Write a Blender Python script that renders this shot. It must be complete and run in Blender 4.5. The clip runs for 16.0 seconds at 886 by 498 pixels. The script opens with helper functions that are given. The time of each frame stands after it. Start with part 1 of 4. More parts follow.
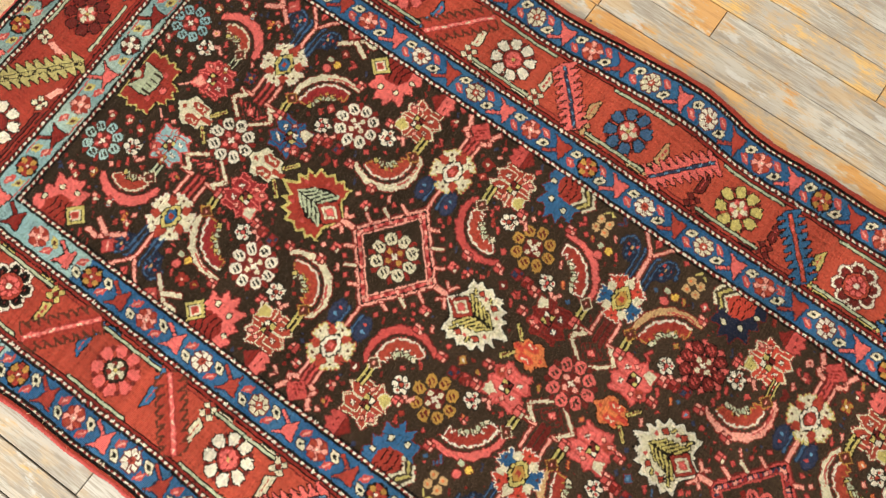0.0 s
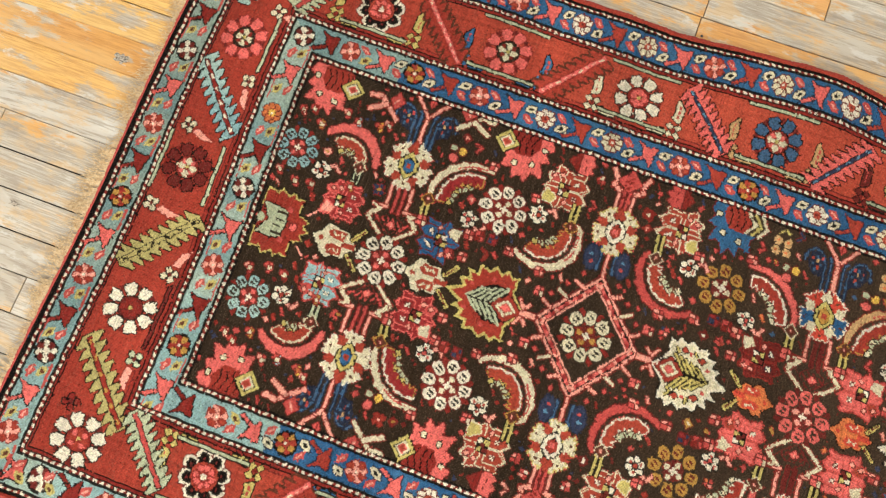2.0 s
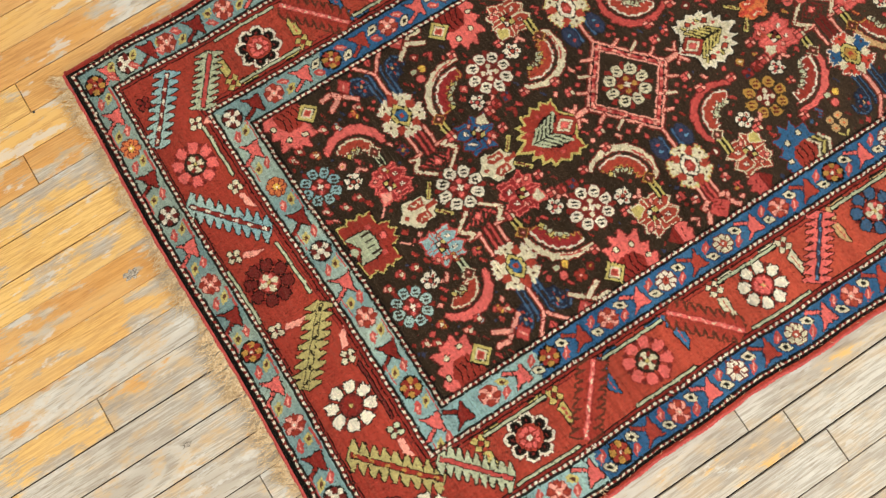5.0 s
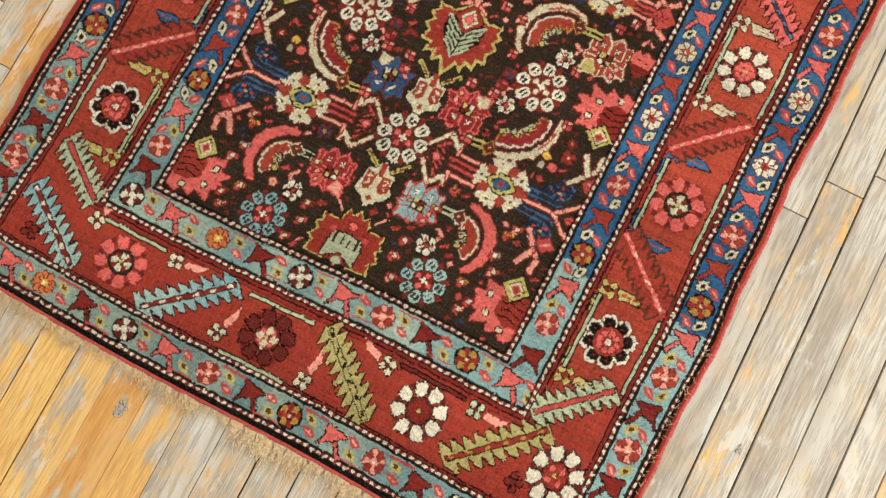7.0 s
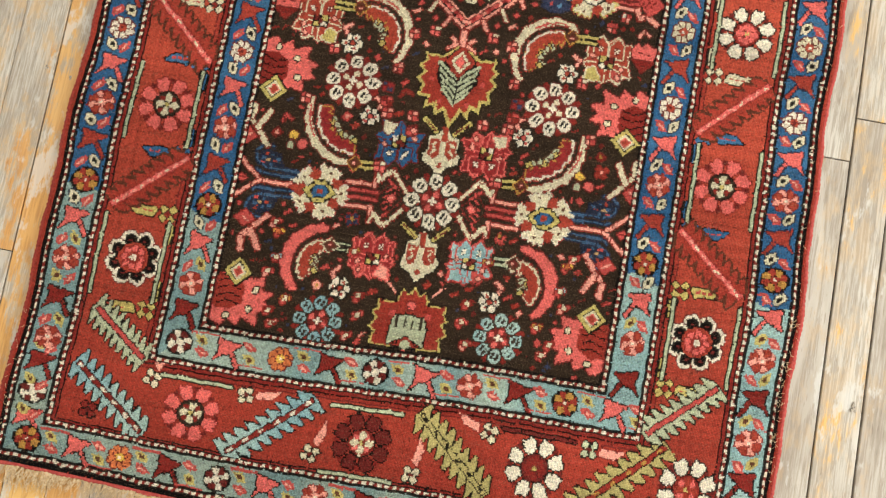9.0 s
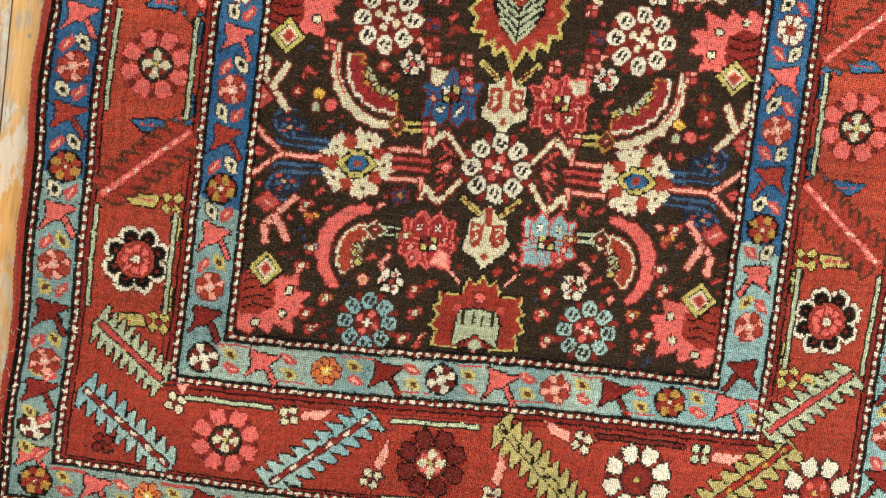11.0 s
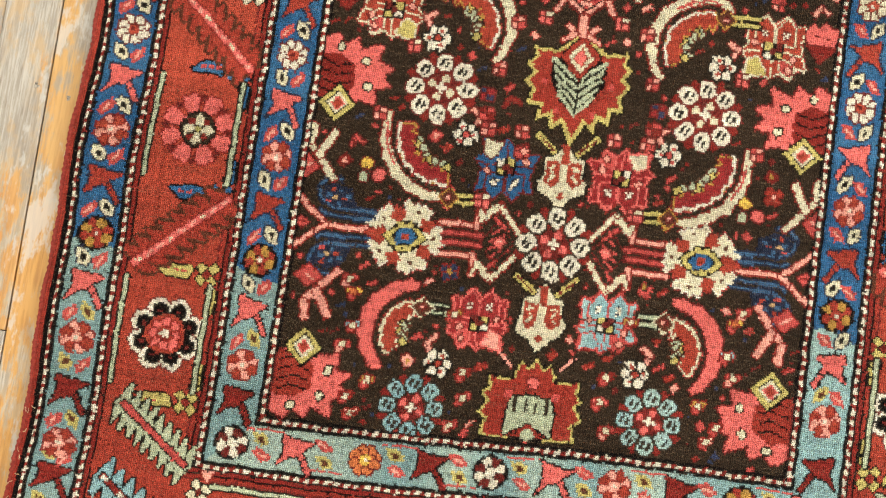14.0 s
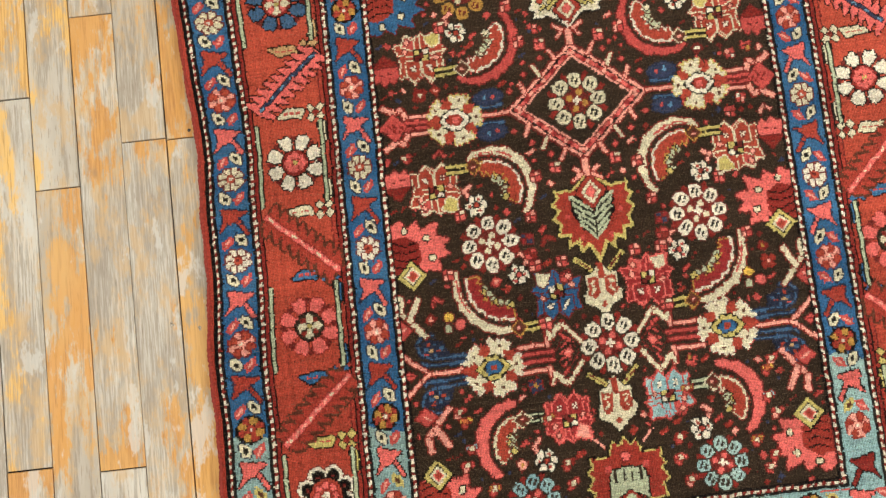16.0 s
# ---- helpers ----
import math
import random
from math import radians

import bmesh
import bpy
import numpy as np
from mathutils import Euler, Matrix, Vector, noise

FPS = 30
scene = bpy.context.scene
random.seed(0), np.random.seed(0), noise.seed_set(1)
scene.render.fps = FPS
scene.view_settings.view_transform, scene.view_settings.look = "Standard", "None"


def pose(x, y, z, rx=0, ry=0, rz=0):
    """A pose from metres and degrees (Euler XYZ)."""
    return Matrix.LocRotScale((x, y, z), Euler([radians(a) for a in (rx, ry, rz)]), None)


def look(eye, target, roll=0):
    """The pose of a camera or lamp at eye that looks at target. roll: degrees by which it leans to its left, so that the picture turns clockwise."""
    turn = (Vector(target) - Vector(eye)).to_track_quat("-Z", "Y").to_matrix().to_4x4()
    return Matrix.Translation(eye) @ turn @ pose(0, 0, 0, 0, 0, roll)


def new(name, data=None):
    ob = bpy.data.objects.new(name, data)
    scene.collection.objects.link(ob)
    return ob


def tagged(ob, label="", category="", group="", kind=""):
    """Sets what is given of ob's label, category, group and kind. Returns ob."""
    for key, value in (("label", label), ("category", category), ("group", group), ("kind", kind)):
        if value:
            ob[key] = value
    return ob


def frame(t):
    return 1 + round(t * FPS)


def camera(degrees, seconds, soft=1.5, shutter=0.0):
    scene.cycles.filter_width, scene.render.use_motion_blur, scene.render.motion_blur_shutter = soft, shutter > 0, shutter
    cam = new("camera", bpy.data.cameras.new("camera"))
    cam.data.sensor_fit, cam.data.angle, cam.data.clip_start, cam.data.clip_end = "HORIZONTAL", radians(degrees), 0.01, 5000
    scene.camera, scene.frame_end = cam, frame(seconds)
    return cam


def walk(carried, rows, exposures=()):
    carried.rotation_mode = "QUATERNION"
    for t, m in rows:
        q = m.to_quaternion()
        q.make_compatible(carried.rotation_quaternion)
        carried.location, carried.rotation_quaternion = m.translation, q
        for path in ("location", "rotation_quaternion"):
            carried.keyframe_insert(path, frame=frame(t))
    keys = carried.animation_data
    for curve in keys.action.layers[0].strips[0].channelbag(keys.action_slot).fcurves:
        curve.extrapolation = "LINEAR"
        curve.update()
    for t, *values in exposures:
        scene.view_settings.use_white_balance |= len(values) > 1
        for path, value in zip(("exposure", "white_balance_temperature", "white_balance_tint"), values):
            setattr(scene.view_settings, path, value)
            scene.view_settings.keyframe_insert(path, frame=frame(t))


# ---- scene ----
cam = camera(56.0, 16.0, soft=1.25)
PATH = [
    (0, 0.257, 1.285, 1.555, 14.04, -0.66, 126.02),
    (0.5, 0.270, 1.179, 1.548, 13.83, -0.55, 124.25),
    (1, 0.285, 1.066, 1.547, 13.27, -0.19, 121.13),
    (1.5, 0.253, 0.940, 1.524, 12.39, 0.42, 116.43),
    (2, 0.232, 0.823, 1.527, 11.72, 0.34, 110.70),
    (2.5, 0.265, 0.700, 1.554, 10.85, 0.52, 103.81),
    (3, 0.302, 0.619, 1.589, 10.76, 0.23, 96.18),
    (3.5, 0.286, 0.545, 1.574, 10.88, 0.28, 86.96),
    (4, 0.289, 0.475, 1.570, 11.16, -0.06, 76.34),
    (4.5, 0.346, 0.382, 1.594, 11.80, 0.02, 66.49),
    (4.7, 0.362, 0.353, 1.601, 11.67, 0.08, 62.76),
    (6.8, 0.261, 0.306, 1.402, 8.66, 0.20, 30.92),
    (7, 0.253, 0.286, 1.415, 8.08, 0.21, 27.92),
    (7.5, 0.225, 0.251, 1.447, 6.81, 0.10, 21.88),
    (8, 0.189, 0.260, 1.460, 6.16, 0.18, 17.17),
    (8.5, 0.133, 0.316, 1.423, 6.39, 0.07, 13.43),
    (9, 0.064, 0.378, 1.388, 6.23, 0.10, 10.78),
    (9.2, 0.031, 0.394, 1.379, 5.91, 0.25, 10.18),
    (11.3, -0.067, 0.534, 1.078, -2.98, 0.04, 7.24),
    (11.5, -0.072, 0.525, 1.036, -3.09, 0.01, 7.34),
    (12, -0.099, 0.490, 0.917, -2.78, 0.04, 7.60),
    (12.5, -0.135, 0.461, 0.855, -1.64, 0.03, 8.04),
    (13, -0.141, 0.460, 0.856, -0.00, 0.00, 8.40),
    (13.5, -0.136, 0.482, 0.937, 1.91, 0.07, 8.66),
    (14, -0.125, 0.501, 1.067, 4.05, 0.15, 8.53),
    (14.5, -0.104, 0.531, 1.174, 4.89, 0.12, 7.35),
    (15, -0.131, 0.544, 1.237, 5.72, 0.11, 4.63),
    (15.5, -0.205, 0.563, 1.332, 6.27, 0.43, 0.24),
    (16, -0.259, 0.617, 1.344, 7.02, 0.37, -6.41),
]
STOPS = [(0, 0.17), (4.5, 0.02), (8, -0.10), (9.2, 0.0), (11.5, 0.18), (13, 0.28), (14.5, 0.18), (16, 0.09)]
walk(cam, [(t, pose(*p)) for t, *p in PATH], STOPS)

# ---- light: a bright room, east window inferred, fill lamps added south and west ----
world = bpy.data.worlds.new("world")
scene.world = world
world.use_nodes = True
wn, wl = world.node_tree.nodes, world.node_tree.links
sky = wn.new("ShaderNodeTexSky")
sky.sky_type, sky.sun_disc = "NISHITA", False
sky.sun_elevation, sky.sun_rotation = radians(38), radians(60)
wl.new(sky.outputs[0], wn["Background"].inputs[0])
wn["Background"].inputs[1].default_value = 0.12

ROOM = (-2.6, 2.6, -2.4, 3.9)
FLOOR_Z, CEIL_Z, WALL_T = -0.010, 2.6, 0.14


def lamp(name, eye, target, w, h, watts, col):
    d = bpy.data.lights.new(name, "AREA")
    d.shape, d.size, d.size_y, d.energy, d.color = "RECTANGLE", w, h, watts, col
    ob = new(name, d)
    ob.matrix_world = look(eye, target)
    return ob


lamp("window_daylight", (2.66, 0.7, 1.55), (0, 0.7, 1.1), 2.3, 1.5, 106, (0.97, 1.0, 0.96))
# no windows known to the south or west; both lamps are added fill
lamp("added_fill_south", (0.2, -2.46, 1.55), (0.2, 0, 1.1), 2.3, 1.5, 40, (0.97, 1.0, 0.96))
lamp("added_fill_west", (-2.66, 1.2, 1.55), (0, 1.2, 1.1), 2.3, 1.5, 38, (0.98, 1.0, 0.94))

# ---- materials ----


def srgb(r, g, b, k=1.0):
    return tuple(k * ((c / 255 / 12.92) if c / 255 <= 0.04045 else ((c / 255 + 0.055) / 1.055) ** 2.4) for c in (r, g, b))


class Nodes:
    """Short hand for node trees."""

    def __init__(self, name):
        self.m = bpy.data.materials.new(name)
        self.m.use_nodes = True
        self.t = self.m.node_tree
        self.bsdf = self.t.nodes["Principled BSDF"]

    def add(self, kind, **values):
        n = self.t.nodes.new("ShaderNode" + kind)
        for key, value in values.items():
            if key in n.inputs:
                self.put(n.inputs[key], value)
            else:
                setattr(n, key, value)
        return n

    def put(self, socket, value):
        if isinstance(value, bpy.types.NodeSocket):
            self.t.links.new(value, socket)
        else:
            socket.default_value = value

    def math(self, op, a, b=0.0):
        n = self.t.nodes.new("ShaderNodeMath")
        n.operation = op
        self.put(n.inputs[0], a), self.put(n.inputs[1], b)
        return n.outputs[0]

    def mix(self, f, a, b, mode="MIX"):
        n = self.t.nodes.new("ShaderNodeMix")
        n.data_type, n.blend_type = "RGBA", mode
        self.put(n.inputs[0], f), self.put(n.inputs[6], a), self.put(n.inputs[7], b)
        return n.outputs[2]

    def ramp(self, f, a, b, smooth=True):
        n = self.t.nodes.new("ShaderNodeMapRange")
        n.interpolation_type = "SMOOTHSTEP" if smooth else "LINEAR"
        self.put(n.inputs["Value"], f)
        n.inputs["From Min"].default_value, n.inputs["From Max"].default_value = a, b
        return n.outputs[0]

    def noise(self, vec, scale, detail=3.0, rough=0.55):
        n = self.t.nodes.new("ShaderNodeTexNoise")
        self.put(n.inputs["Vector"], vec)
        n.inputs["Scale"].default_value, n.inputs["Detail"].default_value, n.inputs["Roughness"].default_value = scale, detail, rough
        return n.outputs["Fac"]

    def scaled(self, vec, sx, sy, sz=1.0):
        n = self.t.nodes.new("ShaderNodeVectorMath")
        n.operation = "MULTIPLY"
        self.put(n.inputs[0], vec)
        n.inputs[1].default_value = (sx, sy, sz)
        return n.outputs[0]

    def bump(self, height, strength, distance):
        n = self.t.nodes.new("ShaderNodeBump")
        n.inputs["Strength"].default_value, n.inputs["Distance"].default_value = strength, distance
        self.put(n.inputs["Height"], height)
        self.put(self.bsdf.inputs["Normal"], n.outputs[0])

    def finish(self, colour, rough, spec=0.3):
        self.put(self.bsdf.inputs["Base Color"], colour)
        self.put(self.bsdf.inputs["Roughness"], rough)
        self.bsdf.inputs["Specular IOR Level"].default_value = spec
        return self.m


def wool_material():
    """Knotted wool: the dye of each knot, rows of knots with shade painted between, worn sheen."""
    n = Nodes("knotted_wool")
    pos = n.add("TexCoord").outputs["Object"]
    dye = n.add("Attribute", attribute_name="dye").outputs["Color"]
    sep = n.add("SeparateXYZ", Vector=pos)
    wob = n.noise(pos, 90.0, 1.0)
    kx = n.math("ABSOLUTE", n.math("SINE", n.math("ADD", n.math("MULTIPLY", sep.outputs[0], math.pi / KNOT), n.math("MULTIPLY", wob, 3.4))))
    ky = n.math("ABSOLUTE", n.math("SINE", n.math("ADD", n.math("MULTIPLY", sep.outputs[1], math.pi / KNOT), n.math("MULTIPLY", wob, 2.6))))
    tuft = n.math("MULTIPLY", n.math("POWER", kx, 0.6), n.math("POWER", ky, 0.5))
    fuzz = n.noise(pos, 900.0, 2.0)
    patch = n.noise(n.scaled(pos, 3.0, 9.0), 1.6, 4.0)
    shade = n.math("ADD", n.math("MULTIPLY", n.ramp(fuzz, 0.25, 0.75), 0.5), n.math("ADD", n.math("MULTIPLY", n.ramp(patch, 0.25, 0.75), 0.25), 0.68))
    # gaps between tufts are darkened in the base colour, as shade
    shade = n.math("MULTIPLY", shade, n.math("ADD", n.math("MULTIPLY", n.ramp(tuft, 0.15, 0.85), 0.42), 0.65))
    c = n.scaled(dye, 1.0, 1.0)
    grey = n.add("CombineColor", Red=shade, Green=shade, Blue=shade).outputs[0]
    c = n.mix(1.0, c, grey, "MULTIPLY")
    # worn knots let the tan foundation through, in rows
    cell = n.noise(n.scaled(pos, 420.0, 300.0), 1.0, 0.0)
    rows = n.noise(n.scaled(pos, 14.0, 120.0), 1.0, 3.0, 0.6)
    worn = n.math("MULTIPLY", n.ramp(n.math("ADD", n.math("MULTIPLY", cell, 0.7), n.math("MULTIPLY", rows, 0.5)), 0.60, 0.84), n.ramp(ky, 0.95, 0.35))
    c = n.mix(n.math("MULTIPLY", worn, 0.19), c, (*srgb(176, 150, 122), 1))
    n.bump(n.math("ADD", n.math("MULTIPLY", tuft, 0.8), n.math("MULTIPLY", fuzz, 0.5)), 0.9, 0.0014)
    n.bsdf.inputs["Sheen Weight"].default_value = 0.02
    n.bsdf.inputs["Sheen Roughness"].default_value = 0.45
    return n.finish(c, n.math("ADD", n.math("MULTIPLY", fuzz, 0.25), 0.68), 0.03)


def yarn_material(name, a, b, scale=260.0):
    n = Nodes(name)
    pos = n.add("TexCoord").outputs["Object"]
    f = n.noise(pos, scale, 3.0)
    g = n.noise(pos, 14.0, 2.0)
    c = n.mix(n.ramp(f, 0.3, 0.7), (*a, 1), (*b, 1))
    c = n.mix(n.math("MULTIPLY", n.ramp(g, 0.35, 0.75), 0.4), c, tuple(0.6 * v for v in a) + (1,))
    n.bump(f, 0.6, 0.0012)
    return n.finish(c, 0.85, 0.15)


def board_material():
    """Old floorboards: bare grey wood with what is left of an amber varnish, board by board."""
    n = Nodes("worn_varnished_board")
    pos = n.add("TexCoord").outputs["Object"]
    rnd = n.add("ObjectInfo").outputs["Random"]
    rnd2 = n.math("FRACT", n.math("MULTIPLY", rnd, 7.31))
    rnd3 = n.math("FRACT", n.math("MULTIPLY", rnd, 23.7))
    sep = n.add("SeparateXYZ", Vector=pos)
    shift = n.add("CombineXYZ", X=n.math("MULTIPLY", rnd, 37.0), Y=n.math("MULTIPLY", rnd, 91.0), Z=n.math("MULTIPLY", rnd, 13.0))
    p = n.add("VectorMath", operation="ADD")
    n.put(p.inputs[0], pos), n.put(p.inputs[1], shift.outputs[0])
    p = p.outputs[0]
    fibre = n.noise(n.scaled(p, 330.0, 15.0), 1.0, 4.0, 0.66)
    pores = n.noise(n.scaled(p, 430.0, 36.0), 1.0, 2.0, 0.5)
    # growth rings: near-straight lines that arch here and there
    figure = n.noise(n.scaled(p, 9.0, 1.3), 1.0, 1.0, 0.3)
    rings = n.math("SINE", n.math("ADD", n.math("MULTIPLY", figure, 120.0), n.math("MULTIPLY", fibre, 3.0)))
    arch = n.ramp(n.noise(n.scaled(p, 6.0, 1.6), 1.0, 1.0), 0.50, 0.62)
    grain = n.math("ADD", n.math("MULTIPLY", fibre, 0.85), n.math("MULTIPLY", n.math("MULTIPLY", n.ramp(rings, -1.0, 1.0), 0.26), arch))
    # bare wood
    tone = n.noise(n.scaled(p, 12.0, 3.0), 1.0, 4.0)
    haze = n.noise(n.scaled(p, 26.0, 11.0), 1.0, 6.0, 0.70)
    grey = n.mix(n.ramp(tone, 0.32, 0.68), (*srgb(206, 199, 187), 1), (*srgb(168, 156, 142), 1))
    grey = n.mix(n.math("MULTIPLY", rnd2, 0.4), grey, (*srgb(184, 172, 154), 1))
    grey = n.mix(n.math("MULTIPLY", n.ramp(grain, 0.54, 0.34), 0.58), grey, (*srgb(132, 116, 98), 1))
    grey = n.mix(n.math("MULTIPLY", n.ramp(pores, 0.60, 0.72), 0.50), grey, (*srgb(122, 104, 86), 1))
    grey = n.mix(n.math("MULTIPLY", n.ramp(haze, 0.50, 0.62), n.math("SUBTRACT", 0.60, n.math("MULTIPLY", n.ramp(sep.outputs[0], 0.4, 0.7), 0.30))), grey, (*srgb(196, 160, 112), 1))
    # varnish: deep orange or yellow by the board, streaked with the grain
    amber = n.mix(n.ramp(rnd3, 0.35, 0.75), (*srgb(205, 145, 68), 1), (*srgb(226, 180, 98), 1))
    amber = n.mix(n.math("MULTIPLY", n.ramp(grain, 0.52, 0.30), 0.55), amber, (*srgb(160, 98, 40), 1))
    amber = n.mix(n.math("MULTIPLY", n.ramp(pores, 0.60, 0.74), 0.30), amber, (*srgb(140, 84, 36), 1))
    amber = n.mix(n.math("MULTIPLY", n.ramp(tone, 0.45, 0.66), 0.55), amber, (*srgb(214, 172, 110), 1))
    # where it is left: patches with ragged rims, whole boards more than others
    wear = n.math("ADD", n.math("MULTIPLY", n.noise(n.scaled(p, 24.0, 8.5), 1.0, 6.0, 0.68), 0.62), n.math("MULTIPLY", n.noise(n.scaled(p, 9.0, 2.4), 1.0, 2.0), 0.42))
    near_end = n.math("MULTIPLY", n.ramp(sep.outputs[0], 0.22, -0.22), n.ramp(sep.outputs[1], 0.32, 0.06))
    side = n.math("ADD", n.math("MULTIPLY", n.ramp(sep.outputs[0], -0.40, -0.60), n.math("ADD", 0.090, n.math("MULTIPLY", n.ramp(sep.outputs[1], 0.9, 1.3), 0.03))), n.math("MULTIPLY", n.ramp(sep.outputs[0], 0.70, 0.86), 0.045))
    keep = n.math("ADD", wear, n.math("ADD", n.math("MULTIPLY", near_end, 0.150), n.math("SUBTRACT", side, 0.085)))
    keep = n.math("ADD", keep, n.math("MULTIPLY", n.math("SUBTRACT", rnd, 0.5), n.math("SUBTRACT", 0.17, n.math("MULTIPLY", near_end, 0.10))))
    keep = n.math("ADD", keep, n.math("MULTIPLY", n.math("SUBTRACT", fibre, 0.5), 0.14))
    mask = n.ramp(keep, 0.535, 0.585)
    thin = n.ramp(keep, 0.47, 0.56)
    c = n.mix(n.math("MULTIPLY", thin, 0.32), grey, (*srgb(204, 166, 112), 1))
    c = n.mix(n.math("MULTIPLY", mask, 0.86), c, amber)
    # cool whitish patches and rubbed spots
    pale_patch = n.ramp(n.noise(n.scaled(p, 26.0, 9.0), 1.0, 5.0, 0.66), 0.585, 0.65)
    c = n.mix(n.math("MULTIPLY", pale_patch, 0.62), c, (*srgb(202, 198, 190), 1))
    spot = n.ramp(n.noise(n.scaled(p, 15.0, 9.0), 1.0, 3.0), 0.70, 0.80)
    c = n.mix(n.math("MULTIPLY", spot, 0.5), c, (*srgb(118, 106, 96), 1))
    n.bump(n.math("ADD", n.math("MULTIPLY", n.math("ADD", grain, n.math("MULTIPLY", pores, 0.4)), 0.7), n.math("MULTIPLY", mask, 0.4)), 0.45, 0.0010)
    gloss = n.math("SUBTRACT", 0.64, n.math("MULTIPLY", mask, 0.22))
    return n.finish(c, n.math("ADD", gloss, n.math("MULTIPLY", n.math("SUBTRACT", fibre, 0.5), 0.3)), 0.35)


def plain(name, col, rough=0.8, scale=9.0):
    n = Nodes(name)
    pos = n.add("TexCoord").outputs["Object"]
    f = n.noise(pos, scale, 4.0)
    n.bump(n.noise(pos, 120.0, 2.0), 0.2, 0.001)
    return n.finish(n.mix(n.ramp(f, 0.3, 0.7), (*col, 1), tuple(0.9 * v for v in col) + (1,)), rough)


KNOT = 0.0025
WOOL = wool_material()
BOARD = board_material()
SEAM = plain("dark_floor_seam", (0.035, 0.027, 0.02), 0.95)
PLASTER = plain("wall_paint", (0.74, 0.71, 0.66), 0.85)
WHITE = plain("white_paint", (0.8, 0.79, 0.76), 0.5)
BINDING = yarn_material("red_wool_binding", srgb(166, 68, 56), srgb(126, 46, 38))
PINK_BINDING = yarn_material("faded_pink_wool_binding", srgb(188, 84, 76), srgb(150, 56, 52))
TAN = yarn_material("tan_fringe_yarn", srgb(224, 199, 160), srgb(188, 154, 112))
BACKING = yarn_material("rug_backing", srgb(120, 70, 55), srgb(90, 55, 45))
IRON = plain("nail_iron", (0.05, 0.045, 0.04), 0.6)


def part(name, bm, material, parent, label=""):
    me = bpy.data.meshes.new(name)
    bm.to_mesh(me)
    bm.free()
    me.materials.append(material)
    ob = new(name, me)
    ob.parent = parent
    return tagged(ob, label)


def box(bm, x0, x1, y0, y1, z0, z1):
    r = bmesh.ops.create_cube(bm, size=1)
    for v in r["verts"]:
        v.co = Vector((x0 + (v.co.x + 0.5) * (x1 - x0), y0 + (v.co.y + 0.5) * (y1 - y0), z0 + (v.co.z + 0.5) * (z1 - z0)))


# ---- the room ----


def wall(name, spans):
    bm = bmesh.new()
    for s in spans:
        box(bm, *s)
    ob = part(name, bm, PLASTER, None, "plain painted plaster wall")
    return tagged(ob, category="wall", kind="structure")


X0, X1, Y0, Y1 = ROOM
# openings in the west and south walls are made for the added lamps
wall("wall_west", [(X0 - WALL_T, X0, Y0 - WALL_T, 0.0, -0.05, CEIL_Z), (X0 - WALL_T, X0, 2.4, Y1 + WALL_T, -0.05, CEIL_Z),
                   (X0 - WALL_T, X0, 0.0, 2.4, -0.05, 0.75), (X0 - WALL_T, X0, 0.0, 2.4, 2.35, CEIL_Z)])
wall("wall_north", [(X0, X1, Y1, Y1 + WALL_T, -0.05, CEIL_Z)])
wall("wall_east", [(X1, X1 + WALL_T, Y0 - WALL_T, -0.5, -0.05, CEIL_Z), (X1, X1 + WALL_T, 1.9, Y1 + WALL_T, -0.05, CEIL_Z),
                   (X1, X1 + WALL_T, -0.5, 1.9, -0.05, 0.75), (X1, X1 + WALL_T, -0.5, 1.9, 2.35, CEIL_Z)])
wall("wall_south", [(X0, -1.0, Y0 - WALL_T, Y0, -0.05, CEIL_Z), (1.4, X1, Y0 - WALL_T, Y0, -0.05, CEIL_Z),
                    (-1.0, 1.4, Y0 - WALL_T, Y0, -0.05, 0.75), (-1.0, 1.4, Y0 - WALL_T, Y0, 2.35, CEIL_Z)])
bm = bmesh.new()
box(bm, X0 - WALL_T, X1 + WALL_T, Y0 - WALL_T, Y1 + WALL_T, CEIL_Z, CEIL_Z + 0.1)
tagged(part("ceiling", bm, WHITE, None, "plain white painted ceiling"), category="ceiling", kind="structure")

# ---- rug: knots woven on a grid, motif by motif ----
NU, V0, VMID = 512, 0.048, 1.41
NV = int(round(2 * (VMID - V0) / KNOT))
UC = -0.64 + (np.arange(NU) + 0.5) * KNOT
VC = V0 + (np.arange(NV) + 0.5) * KNOT
UG, VG = np.meshgrid(UC, VC)
EDGE = np.maximum(np.abs(UG), 0.675 - VG)

DYES = {
    "brown": (48, 36, 26), "black": (16, 11, 9), "red": (152, 57, 43), "brick": (142, 48, 38), "maroon": (100, 34, 30), "deep": (124, 38, 32),
    "pink": (212, 99, 91), "rose": (184, 74, 68), "blush": (226, 150, 132), "cream": (206, 194, 162), "white": (216, 204, 181),
    "teal": (142, 164, 156), "aqua": (142, 170, 167), "blue": (48, 90, 126), "sky": (92, 132, 158), "navy": (48, 54, 76), "ink": (36, 40, 56),
    "olive": (186, 168, 98), "gold": (172, 128, 62), "yellow": (220, 176, 78), "sage": (172, 176, 144), "orange": (204, 112, 66), "tan": (188, 150, 104),
    "coral": (190, 68, 52), "slate": (60, 88, 116), "umber": (86, 46, 32), "crimson": (140, 42, 42), "moss": (168, 154, 98),
}
NAMES = list(DYES)
INDEX = {n: i for i, n in enumerate(NAMES)}
COL = np.zeros((NV, NU), np.uint8)
OWN = np.zeros((NV, NU), np.int32)
BANDS = ["field", "inner_guard_border", "main_border", "outer_guard_border", "edge_band"]
MOTIFS = []
